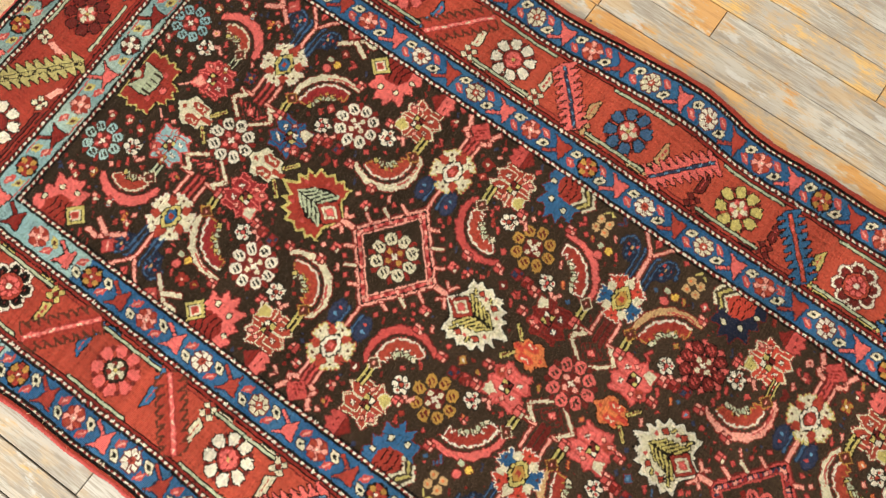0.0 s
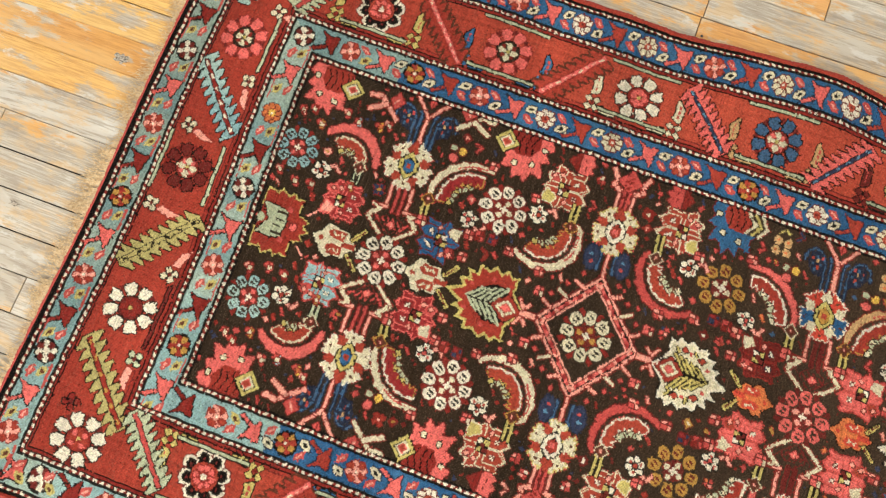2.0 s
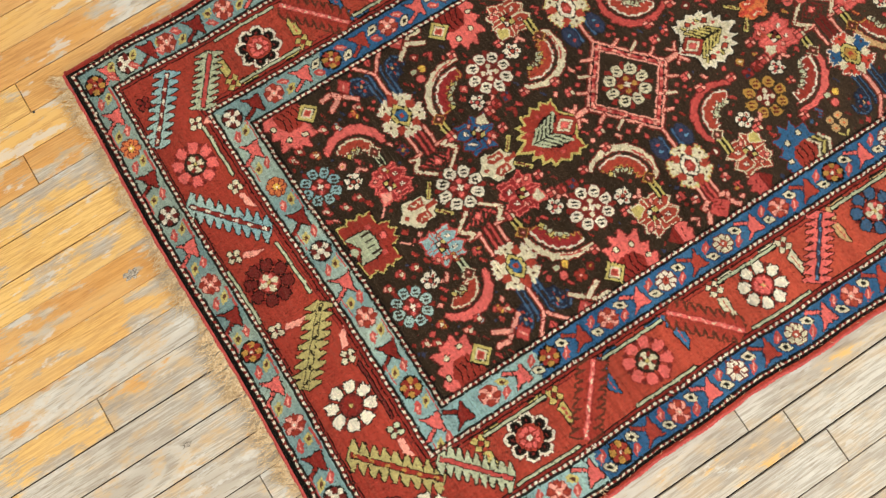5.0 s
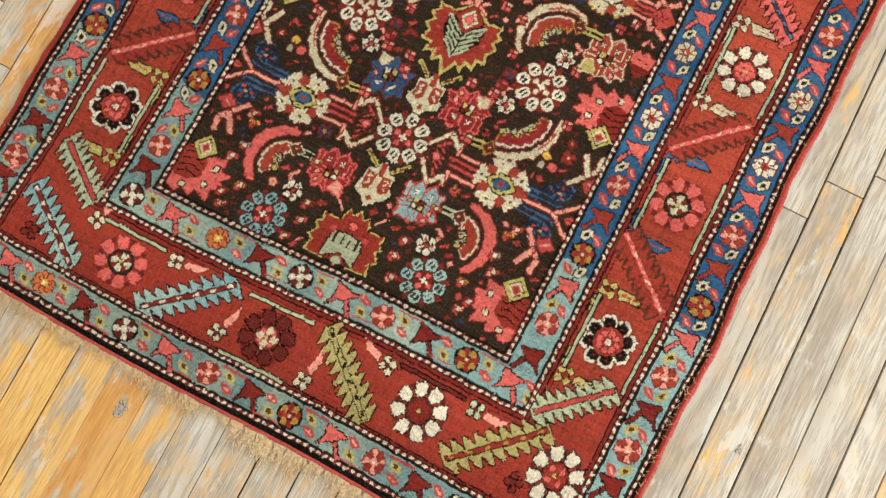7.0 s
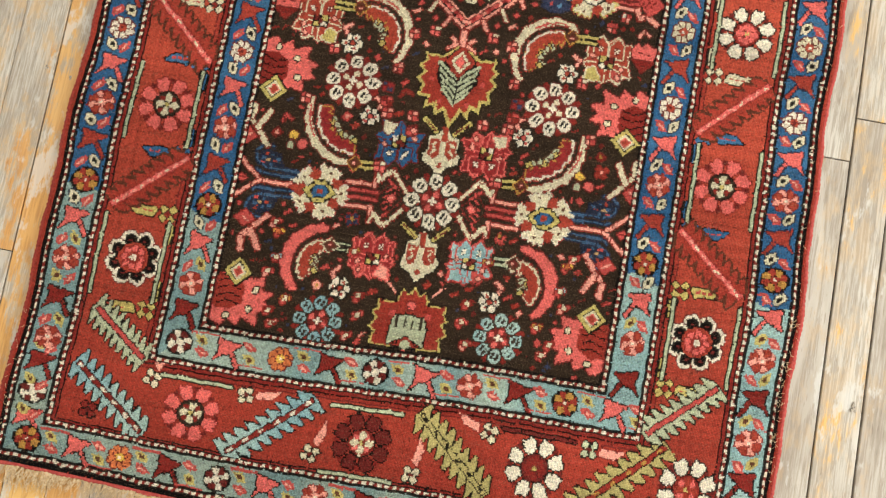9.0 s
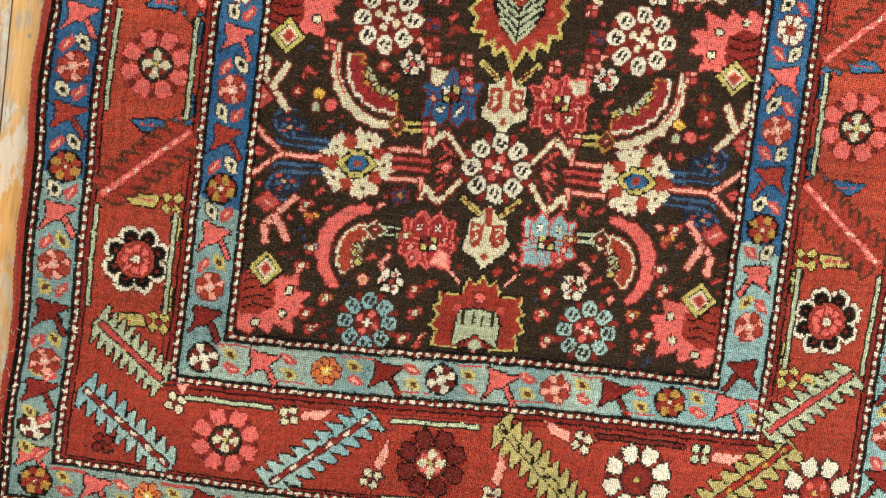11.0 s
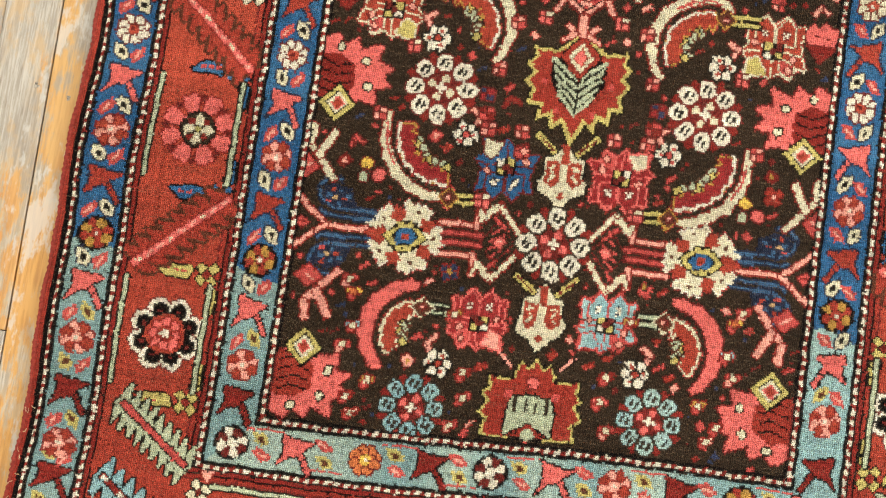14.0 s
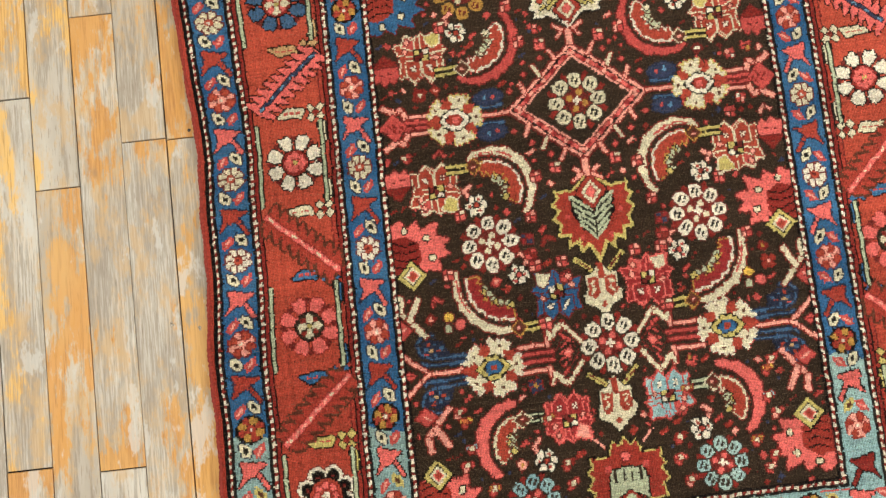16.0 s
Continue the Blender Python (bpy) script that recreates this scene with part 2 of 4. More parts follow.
CLIPS = {"field": EDGE < 0.331, "inner_guard_border": (EDGE > 0.340) & (EDGE < 0.400), "main_border": (EDGE > 0.409) & (EDGE < 0.545),
         "outer_guard_border": (EDGE > 0.555) & (EDGE < 0.611)}


def grow(mask, w):
    for i in range(w):
        m = mask.copy()
        m[1:] |= mask[:-1]
        m[:-1] |= mask[1:]
        m[:, 1:] |= mask[:, :-1]
        m[:, :-1] |= mask[:, 1:]
        mask = m
    return mask


class Motif:
    """A figure of the rug, drawn in millimetres round its own centre."""

    def __init__(self, name, band, x, y, sx=1, sy=1, rot=0.0, k=1.0, label=""):
        MOTIFS.append((name, band, label))
        self.id, self.band = len(MOTIFS) + 9, band
        self.x, self.y, self.sx, self.sy, self.k = x, y, sx, sy, k * 0.001
        self.c, self.s = math.cos(radians(rot)), math.sin(radians(rot))

    def at(self, p):
        a, b = p[0] * self.k, p[1] * self.k
        return self.x + self.sx * (self.c * a - self.s * b), self.y + self.sy * (self.s * a + self.c * b)

    def poly(self, pts, col, edge=None, w=1):
        q = [self.at(p) for p in pts]
        xs, ys = [p[0] for p in q], [p[1] for p in q]
        m = (w + 2) * KNOT
        i0, i1 = np.searchsorted(UC, min(xs) - m), np.searchsorted(UC, max(xs) + m)
        j0, j1 = np.searchsorted(VC, min(ys) - m), np.searchsorted(VC, max(ys) + m)
        if i1 <= i0 or j1 <= j0:
            return self
        u, v = UG[j0:j1, i0:i1], VG[j0:j1, i0:i1]
        inside = np.zeros(u.shape, bool)
        for (ax, ay), (bx, by) in zip(q, q[1:] + q[:1]):
            if ay != by:
                cross = (ay > v) != (by > v)
                inside ^= cross & (u < (bx - ax) * (v - ay) / (by - ay) + ax)
        ok = CLIPS[self.band][j0:j1, i0:i1]
        col_v, own_v = COL[j0:j1, i0:i1], OWN[j0:j1, i0:i1]
        if edge:
            rim = grow(inside, w) & ~inside & ok
            col_v[rim], own_v[rim] = INDEX[edge], self.id
        inside &= ok
        col_v[inside], own_v[inside] = INDEX[col], self.id
        return self

    def disc(self, x, y, r, col, edge=None, w=1, n=10, ry=None):
        ry = ry or r
        return self.poly([(x + r * math.cos(2 * math.pi * (i + 0.5) / n), y + ry * math.sin(2 * math.pi * (i + 0.5) / n)) for i in range(n)], col, edge, w)

    def diamond(self, x, y, rx, ry, col, edge=None, w=1):
        return self.poly([(x + rx, y), (x, y + ry), (x - rx, y), (x, y - ry)], col, edge, w)

    def line(self, pts, width, col, edge=None, w=1):
        for (ax, ay), (bx, by) in zip(pts, pts[1:]):
            d = math.hypot(bx - ax, by - ay) or 1.0
            nx, ny = -(by - ay) / d * width / 2, (bx - ax) / d * width / 2
            ex, ey = (bx - ax) / d * width / 4, (by - ay) / d * width / 4
            self.poly([(ax + nx - ex, ay + ny - ey), (bx + nx + ex, by + ny + ey), (bx - nx + ex, by - ny + ey), (ax - nx - ex, ay - ny - ey)], col, edge, w)
        return self

    def both(self, half, col, edge=None, w=1):
        """A figure that is the same on both sides of its upright axis."""
        return self.poly(half + [(-x, y) for x, y in reversed(half)], col, edge, w)


def around(n, r, start=0.0):
    return [(r * math.cos(radians(start) + 2 * math.pi * i / n), r * math.sin(radians(start) + 2 * math.pi * i / n)) for i in range(n)]


# grounds and lines of the bands
rng = np.random.RandomState(7)
along = np.where(np.abs(UG) >= 0.675 - VG, VG, UG)


def ground(lo, hi, col, band):
    m = (EDGE >= lo) & (EDGE < hi)
    COL[m], OWN[m] = (INDEX[col] if isinstance(col, str) else col[m]), BANDS.index(band) + 1


teal_or_blue = np.where(VG < 0.525 + 0.012 * np.sin(UG * 40), INDEX["teal"], INDEX["blue"]).astype(np.uint8)
ground(0, 0.332, "brown", "field")
ground(0.332, 0.404, teal_or_blue, "inner_guard_border")
ground(0.404, 0.550, "red", "main_border")
ground(0.550, 0.616, teal_or_blue, "outer_guard_border")
ground(0.616, 0.70, "black", "edge_band")
for e0, lines in ((0.3360, (-1, 1)), (0.4040, (-1, 1)), (0.5500, (-1, 1)), (0.6145, (-1, 1))):
    barber = ((along + 0.5 * (EDGE - e0)) / 0.0128 % 1) < 0.52
    for off, wd, col in ((-0.0050, 0.0050, "black"), (0.0050, 0.0050, "black"), (0.0, 0.0052, None)):
        m = np.abs(EDGE - e0 - off) < wd / 2 + 0.0001
        COL[m] = INDEX[col] if col else np.where(barber, INDEX["white"], INDEX["deep"])[m]
for lo, hi, col in ((0.4100, 0.4145, "deep"), (0.4145, 0.4170, "black"), (0.4170, 0.4215, "brick"), (0.4215, 0.4240, "maroon"), (0.5385, 0.5410, "black"),
                    (0.5410, 0.5445, "deep"), (0.6290, 0.6400, "side")):
    m = (EDGE >= lo) & (EDGE < hi) & ((col != "side") | (np.abs(UG) > 0.675 - VG))
    COL[m] = INDEX["brick" if col == "side" else col]


# figures of the field
def rosette(x, y, r, petal, halo, rim="brown", heart="maroon", core="cream", speck="brown", band="field", label=""):
    m = Motif("rosette", band, x, y, label=label)
    k = r
    m.disc(0, 0, k * 0.98, halo, n=16)
    for px, py in around(8, 0.98 * k, 22.5):
        m.diamond(px, py, 0.13 * k, 0.13 * k, halo)
    shape = [(-0.25, -0.10), (-0.10, -0.23), (0.15, -0.23), (0.27, -0.10), (0.27, 0.10), (0.15, 0.23), (-0.10, 0.23), (-0.25, 0.10)]
    for rimmed in (True, False):
        for i, (px, py) in enumerate(around(8, 0.73 * k, 0)):
            c, s = math.cos(radians(45 * i)), math.sin(radians(45 * i))
            m.poly([(px + k * (c * a - s * b), py + k * (s * a + c * b)) for a, b in shape], petal, rim if rimmed else None)
            if speck and not rimmed:
                for q in (-3.2, 3.2):
                    m.line([(px - 2 + q, py - 4 - 0.6 * q), (px + 2 + q, py + 4 - 0.6 * q)], 4.0, speck)
    m.disc(0, 0, 0.46 * k, rim, n=12)
    m.disc(0, 0, 0.42 * k, "maroon", n=12)
    for i, (px, py) in enumerate(around(8, 0.29 * k, 22.5)):
        m.disc(px, py, 0.125 * k, core if i % 2 else heart, "deep" if i % 2 else None, n=6)
    m.line([(-0.13 * k, 0), (0.13 * k, 0)], 4, "white"), m.line([(0, -0.13 * k), (0, 0.13 * k)], 4, "white")
    return m


def star(x, y, main, rhomb, ring="olive", eye="blue", heart="red", outline="white", k=0.90, second=None, sx=1):
    """Five jagged light lobes, five rhombs between them and a stepped lozenge eye; the first rhomb points outwards."""
    m = Motif("star_flower", "field", x, y, sx=sx, k=k, label="%s jagged star flower" % main)
    turn = lambda a, pts: [(math.cos(a) * p - math.sin(a) * q, 0.95 * (math.sin(a) * p + math.cos(a) * q)) for p, q in pts]
    lobe = [(10, -16), (26, -20), (38, -15), (44, -20), (52, -19), (46, -8), (52, -4), (47, 2), (54, 7), (46, 11), (51, 20), (40, 15), (28, 20), (10, 16)]
    m.disc(0, 0, 36, main, n=12)
    for i, a in enumerate((36, 108, 180, 252, 324)):
        m.poly(turn(radians(a), lobe), second if second and i % 2 else main, outline)
        for p, q in ((42, 0),):
            m.poly(turn(radians(a), [(p - 3, q - 3), (p + 3, q - 3), (p + 3, q + 3), (p - 3, q + 3)]), "umber")
    for i, a in enumerate((0, 68, 146, 214, 292)):
        m.poly(turn(radians(a), [(21, 0), (34, -13), (48 if i else 58, 0), (34, 13)]), rhomb, "deep" if i == 0 else None)
    m.poly([(-33, 0), (-22, 13), (-8, 23), (8, 23), (22, 13), (33, 0), (22, -13), (8, -23), (-8, -23), (-22, -13)], "black")
    m.poly([(-30, 0), (-20, 11), (-8, 20), (8, 20), (20, 11), (30, 0), (20, -11), (8, -20), (-8, -20), (-20, -11)], ring)
    for p, q in ((-14, 15), (0, 18), (14, 15), (-14, -15), (0, -18), (14, -15)):
        m.line([(p - 1.5, q), (p + 1.5, q)], 3, "black")
    m.poly([(-21, 0), (-8, 13), (8, 13), (21, 0), (8, -13), (-8, -13)], "black")
    m.poly([(-17, 0), (-9, 11), (9, 11), (17, 0), (9, -11), (-9, -11)], eye)
    m.poly([(-6, -5), (6, -5), (6, 5), (-6, 5)], heart)


def branch_in(x, y, sx, k=1.0, a="blush", b="rose", hexa="cream"):
    """Bars that run from a star to a small hatched diamond under two stepped hooks."""
    m = Motif("barred_branch", "field", x, y, sx=sx, k=k)
    for yy in (6, -6):
        m.line([(40, yy), (100, yy)], 4.6, b, "maroon")
    for s in (1, -1):
        m.line([(40, s * 20), (90, s * 20)], 4.8, a, "deep")
        m.line([(90, s * 17), (91, s * 43)], 6, a, "deep")
        m.poly([(90, s * 46), (98, s * 34), (106, s * 46), (118, s * 53), (122, s * 44), (110, s * 39), (102, s * 28), (92, s * 24)], hexa, "deep")
        m.line([(118, s * 47), (148, s * 9)], 6.0, hexa, "deep")
        m.line([(112, s * 32), (134, s * 8)], 2.8, b)
    m.poly([(98, 0), (104, 8), (112, 20), (122, 20), (134, 6), (140, 0), (134, -6), (122, -20), (112, -20), (104, -8)], "brown", "maroon")
    for q in (-15, -5, 5, 15):
        m.line([(106 + 0.4 * abs(q), q - 4), (130 - 0.4 * abs(q), q + 5)], 3.4, b)
    m.diamond(122, 0, 8, 9, "pink", "maroon")
    m.line([(118, 0), (125, 0)], 3, "blush")


def fork_out(x, y, sx, line_col="blush", bar="slate"):
    """The forked stem from a star to the edge of the field, between two hooked dark buds."""
    m = Motif("forked_stem", "field", x, y, sx=sx)
    for s in (1, -1):
        m.poly([(66, s * 22), (106, s * 24), (114, s * 34), (112, s * 52), (92, s * 56), (72, s * 46)], "ink", "brown")
        m.line([(40, s * 22), (96, s * 23), (114, s * 32), (119, s * 48), (110, s * 60), (92, s * 62)], 3.4, bar, "ink")
        m.line([(42, s * 12), (104, s * 13), (112, s * 18)], 3.4, bar, "ink")
        for p, q, c in ((96, 38, "tan"), (84, 36, "red"), (100, 48, "red"), (90, 46, bar), (104, 40, bar), (78, 40, bar), (90, 30, bar), (104, 31, "rose")):
            m.line([(p - 2.5, s * q), (p + 2.5, s * q)], 4.5, c)
    m.line([(50, 0), (104, 0)], 5.6, line_col, "deep")
    for s in (1, -1):
        m.line([(102, 0), (118, s * 12), (146, s * 36)], 5.6, line_col, "deep")
    m.diamond(134, 0, 9, 8, "rose", "maroon")
    m.line([(128, 0), (140, 0)], 3, "deep")


def leaf(x, y, sx, sy, a0, a1, r, band, heart, bits, rim="cream", fat=11.0, stem=(0, 0, 0), stem_col="olive"):
    """A curved leaf: an outer band, a dark gap, a red heart with stepped rims, bits on the hollow side, a knot and a double stem."""
    m = Motif("curved_leaf", "field", x, y, sx=sx, sy=sy, label="%s curved leaf with %s heart" % (band, heart))
    n = 14
    ang = [radians(a0 + (a1 - a0) * i / n) for i in range(n + 1)]
    ring = lambda rr, a: (rr * math.cos(a), rr * math.sin(a))
    if stem[2]:
        for d in (-5, 5):
            m.line([(stem[0], stem[1] + d), (stem[0] + stem[2], stem[1] + d)], 3.6, stem_col, "black")
    wide = [fat * (0.35 + 0.65 * math.sin(math.pi * (i + 0.8) / (n + 1.6))) for i in range(n + 1)]
    light = band in ("cream", "white", "tan", "blush")
    tooth = [(1.6 if i % 2 else -1.2) for i in range(n + 1)]
    m.poly([ring(r + w + t, a) for a, w, t in zip(ang, wide, tooth)] + [ring(r - w * 0.55, a) for a, w in zip(ang, wide)][::-1], band, "deep" if light else "maroon")
    if light:
        m.poly([ring(r + 1.0, a) for a in ang[1:n // 2]] + [ring(r - 2.2, a) for a in ang[1:n // 2]][::-1], "rose")
    r2 = r - fat * 0.55 - 11.5
    inner = ang[1:-1]
    m.poly([ring(r2, a) for a in inner] + [ring(r2 - (14 if i % 2 else 24), a) for i, a in enumerate(inner)][::-1], heart, "gold" if light else rim)
    for i, (a, b) in enumerate(zip(inner, inner[1:])):
        q = r2 + (1.6 if i % 2 else 0.0)
        m.line([ring(q, a), ring(q, b)], 3.4, "white" if light else rim)
    for i, a in enumerate(ang[4:-1]):
        if i % 4 != 3:
            rr = r2 - 27 + 3 * (i % 2)
            m.poly([(rr * math.cos(a) + p, rr * math.sin(a) + q) for p, q in ((-5, -2), (0, -6), (6, -1), (1, 6))], bits if i % 2 else "sage", "black" if i % 2 else "umber")
    if stem[2]:
        p, q = stem[0], stem[1]
        m.diamond(p, q, 13, 12, "umber", "gold" if light else "cream")
        m.diamond(p, q, 6, 6, "maroon")
        m.line([(p - 2, q), (p + 2, q)], 3, "blush")


def palmette(x, y, sy, main, outline, inner="sage", box_col="brick", k=1.0, core="black"):
    m = Motif("palmette", "field", x, y, sx=0.83, sy=sy, k=k, label="%s serrated palmette with %s outline" % (main, outline))
    m.both([(0, 76), (24, 54), (40, 46), (76, 50), (70, 36), (84, 28), (72, 14), (84, 2), (70, -10), (76, -28), (56, -30), (58, -50), (38, -42), (34, -62),
            (18, -50), (0, -80)], outline, "black")
    m.both([(0, 70), (22, 49), (40, 41), (69, 45), (64, 35), (76, 27), (65, 14), (76, 2), (63, -10), (69, -24), (50, -25), (51, -41), (34, -35), (30, -52),
            (16, -43), (0, -68)], main)
    m.both([(0, -40), (22, -24), (42, 4), (44, 28), (0, 60)], core)
    for i in range(5):
        yy = 22 - 11.5 * i
        m.line([(-43 + 4 * i, yy + 12), (0, yy - 14), (43 - 4 * i, yy + 12)], 5.4, inner, "black" if core != "black" else None)
    m.line([(0, 0), (0, -36)], 3, "black")
    for i in range(3):
        m.line([(-34 + 6 * i, 14 - 14 * i), (-26 + 6 * i, 8 - 14 * i)], 2.6, "black"), m.line([(34 - 6 * i, 14 - 14 * i), (26 - 6 * i, 8 - 14 * i)], 2.6, "black")
    m.diamond(0, 38, 32, 30, box_col, "black")
    m.diamond(0, 38, 21, 20, "cream", "deep")
    m.diamond(0, 38, 10, 10, "pink", "red")
    for sx in (-1, 1):
        m.disc(sx * 52, 2, 5, "rose", n=6)
        m.disc(sx * 28, -36, 5, "rose", n=6)
        if core != "black":
            m.diamond(sx * 56, 16, 8, 8, "red", "black"), m.diamond(sx * 44, -22, 8, 8, "red", "black")
            m.line([(sx * 60, 34), (sx * 46, 26)], 4, "olive", "black"), m.line([(sx * 62, -6), (sx * 50, -10)], 4, "olive", "black")


def end_palmette(x, y):
    m = Motif("palmette", "field", x, y, label="red serrated palmette with yellow outline")
    half = [(0, 60), (9, 46), (20, 54), (24, 40), (26, 30), (50, 32), (58, 36), (56, 18), (64, 10), (56, 2), (66, -14), (56, -22), (60, -44), (0, -44)]
    m.both(half, "olive", "black")
    m.both([(px * 0.94, py * 0.93) for px, py in half], "brick")
    m.both([(0, 12), (25, 8), (31, -20), (30, -40), (0, -22)], "sage", "black")
    for px in (-20, -7, 7, 20):
        m.line([(px, 10), (px, -10)], 3, "brown")
    m.poly([(-22, -42), (0, -24), (22, -42)], "brick", "black")
    m.disc(0, -38, 8, "sage", n=6)
    m.disc(0, 28, 7, "pink", "maroon")
    m.disc(-30, 12, 6, "rose"), m.disc(30, 12, 6, "rose")
    for s in (-1, 1):
        m.line([(s * 30, 46), (s * 50, 64)], 6, "black")
        m.line([(s * 30, 46), (s * 50, 64)], 3, "blush")


def shield(x, y, sy, main="cream", heart="red", k=0.93):
    m = Motif("shield_flower", "field", x, y, sy=sy, k=k, label="%s shield-shaped flower" % main)
    m.both([(0, -48), (14, -30), (32, -20), (34, -6), (26, 4), (28, 24), (14, 34), (0, 48)], main, "black")
    for q in (-1, 1):
        m.poly([(q * 6, 20), (q * 24, 22), (q * 26, -8), (q * 14, -16), (q * 6, -8)], heart)
        m.line([(q * 12, 14), (q * 20, 12), (q * 13, 2), (q * 20, -6)], 3.0, "cream")
    m.diamond(0, -28, 6, 7, heart)
    m.line([(0, 20), (0, 42)], 10, heart)
    for s in (-1, 1):
        m.line([(s * 16, 34), (s * 42, 58)], 8, "olive", "black")
        m.line([(s * 18, 36), (s * 40, 56)], 2.6, "maroon")


def square_flower(x, y, sx, sy, main, outline, corner, core="olive", k=1.0):
    """A square flower: two pointed petals with small crosses on one side, a third beside them, and a pale corner."""
    m = Motif("pointed_flower", "field", x, y, sx=sx, sy=sy, k=k, label="%s pointed square flower" % main)
    m.poly([(-38, 8), (-44, 22), (-30, 24), (-24, 40), (-8, 32), (4, 42), (14, 30), (36, 42), (34, 20), (44, 10), (34, -2), (40, -34), (28, -30), (14, -46), (2, -30), (-14, -46), (-26, -30), (-40, -34),
            (-34, -10)], main, outline)
    m.poly([(8, 36), (35, 40), (33, 20), (20, 14)], corner, outline)
    m.poly([(-30, 22), (-24, 38), (-10, 30), (-12, 14)], "rose" if main != "pink" else "red", outline)
    for px in (-15, 14):
        m.poly([(px - 12, -6), (px + 12, -6), (px + 12, -28), (px + 1, -43), (px - 12, -30)], main, outline)
        m.diamond(px, -20, 6.5, 7.5, "maroon" if main not in ("maroon", "blue", "aqua") else "ink")
        m.line([(px - 4, -24), (px + 4, -16)], 2.7, "white"), m.line([(px - 4, -16), (px + 4, -24)], 2.7, "white")
    m.line([(-36, 6), (-12, 4)], 2.7, outline), m.line([(14, 4), (42, 8)], 2.7, outline), m.line([(0, 16), (2, 38)], 2.7, outline)
    m.poly([(-13, -9), (15, -9), (15, 15), (-13, 15)], "black")
    for px, py, c in ((-6, 9, core), (8, 9, "white"), (-6, -3, "maroon"), (8, -3, core), (1, 3, "maroon")):
        m.poly([(px - 4.6, py - 4.6), (px + 4.6, py - 4.6), (px + 4.6, py + 4.6), (px - 4.6, py + 4.6)], c)
    for px, py in ((-27, 12), (26, -4), (-22, 28)):
        m.diamond(px, py, 5, 5, "blush", "maroon")


def half_flower(x, y, sx, sy, main, heart, lozenge="olive", chevrons=False):
    m = Motif("half_flower", "field", x, y, sx=sx, sy=sy, k=0.90, label="%s serrated half flower with a lozenge" % main)
    m.poly([(-62, 50), (-40, 58), (-30, 44), (-12, 56), (-4, 38), (26, 50), (22, 26), (48, 16), (30, 4), (46, -12), (22, -16), (26, -40), (2, -34), (-14, -46), (-40, -34),
            (-62, -30)], main, "maroon")
    m.poly([(-62, 26), (-34, 30), (-10, 14), (-8, -16), (-24, -40), (-62, -36)], heart)
    for i in range(4):
        m.line([(-58, 20 - 14 * i), (-36, 12 - 14 * i), (-14, 16 - 14 * i)], 2.6, "black")
    for px, py in ((-34, 40), (4, 22), (12, -14)):
        m.disc(px, py, 6, "cream", "black", n=6)
    if chevrons:
        for i, cc in enumerate(("cream", "brown", "olive", "brown", "cream")):
            m.line([(-58, -18 - 8 * i), (-34, -40 - 6 * i), (-12, -20 - 7 * i)], 6, cc)
        return
    m.diamond(-28, -44, 30, 30, "black")
    m.diamond(-28, -44, 27, 27, lozenge)
    m.diamond(-28, -44, 18, 18, "black")
    m.diamond(-28, -44, 16, 16, "cream")
    m.diamond(-28, -44, 8, 8, "red", "pink")


def bud(x, y, sx, sy, main="pink"):
    m = Motif("bud", "field", x, y, sx=sx, sy=sy, k=0.84)
    m.poly([(-24, 16), (-14, 30), (-6, 22), (4, 34), (12, 22), (24, 24), (22, 6), (28, -2), (14, -8), (-14, -8), (-26, -2)], main, "maroon")
    m.poly([(-22, -8), (22, -8), (0, -32)], "deep", "maroon")
    for px, py in ((-8, 10), (8, 8), (0, -16)):
        m.line([(px - 3, py), (px + 3, py)], 3, "maroon")


def small_flower(x, y, col="white", heart="red", sx=1, r=11.0, stem=True):
    m = Motif("small_flower", "field", x, y, sx=sx)
    if stem:
        m.line([(8, 10), (18, 26), (6, 34)], 6, "blush", "maroon")
    for px, py in around(6, r, 0):
        m.disc(px, py, r * 0.55, col, "black", n=6)
    for i, (px, py) in enumerate(around(3, r * 0.9, 0)):
        m.disc(px, py, 3.2, heart, n=5)
    m.disc(0, 0, 4, heart, n=6)


def antler(x, y, sx, sy, col="cream"):
    """A stepped, branched stem."""
    m = Motif("branched_stem", "field", x, y, sx=sx, sy=sy)
    m.line([(-6, -34), (-30, -6), (-44, 10)], 8, col, "deep")
    m.line([(-44, 10), (-40, 32)], 9, col, "deep")
    m.line([(-30, -6), (-12, 26)], 9, col, "deep")
    m.diamond(-44, -22, 17, 15, "rose", "deep")
    m.line([(-50, -26), (-38, -18)], 3, "blush")


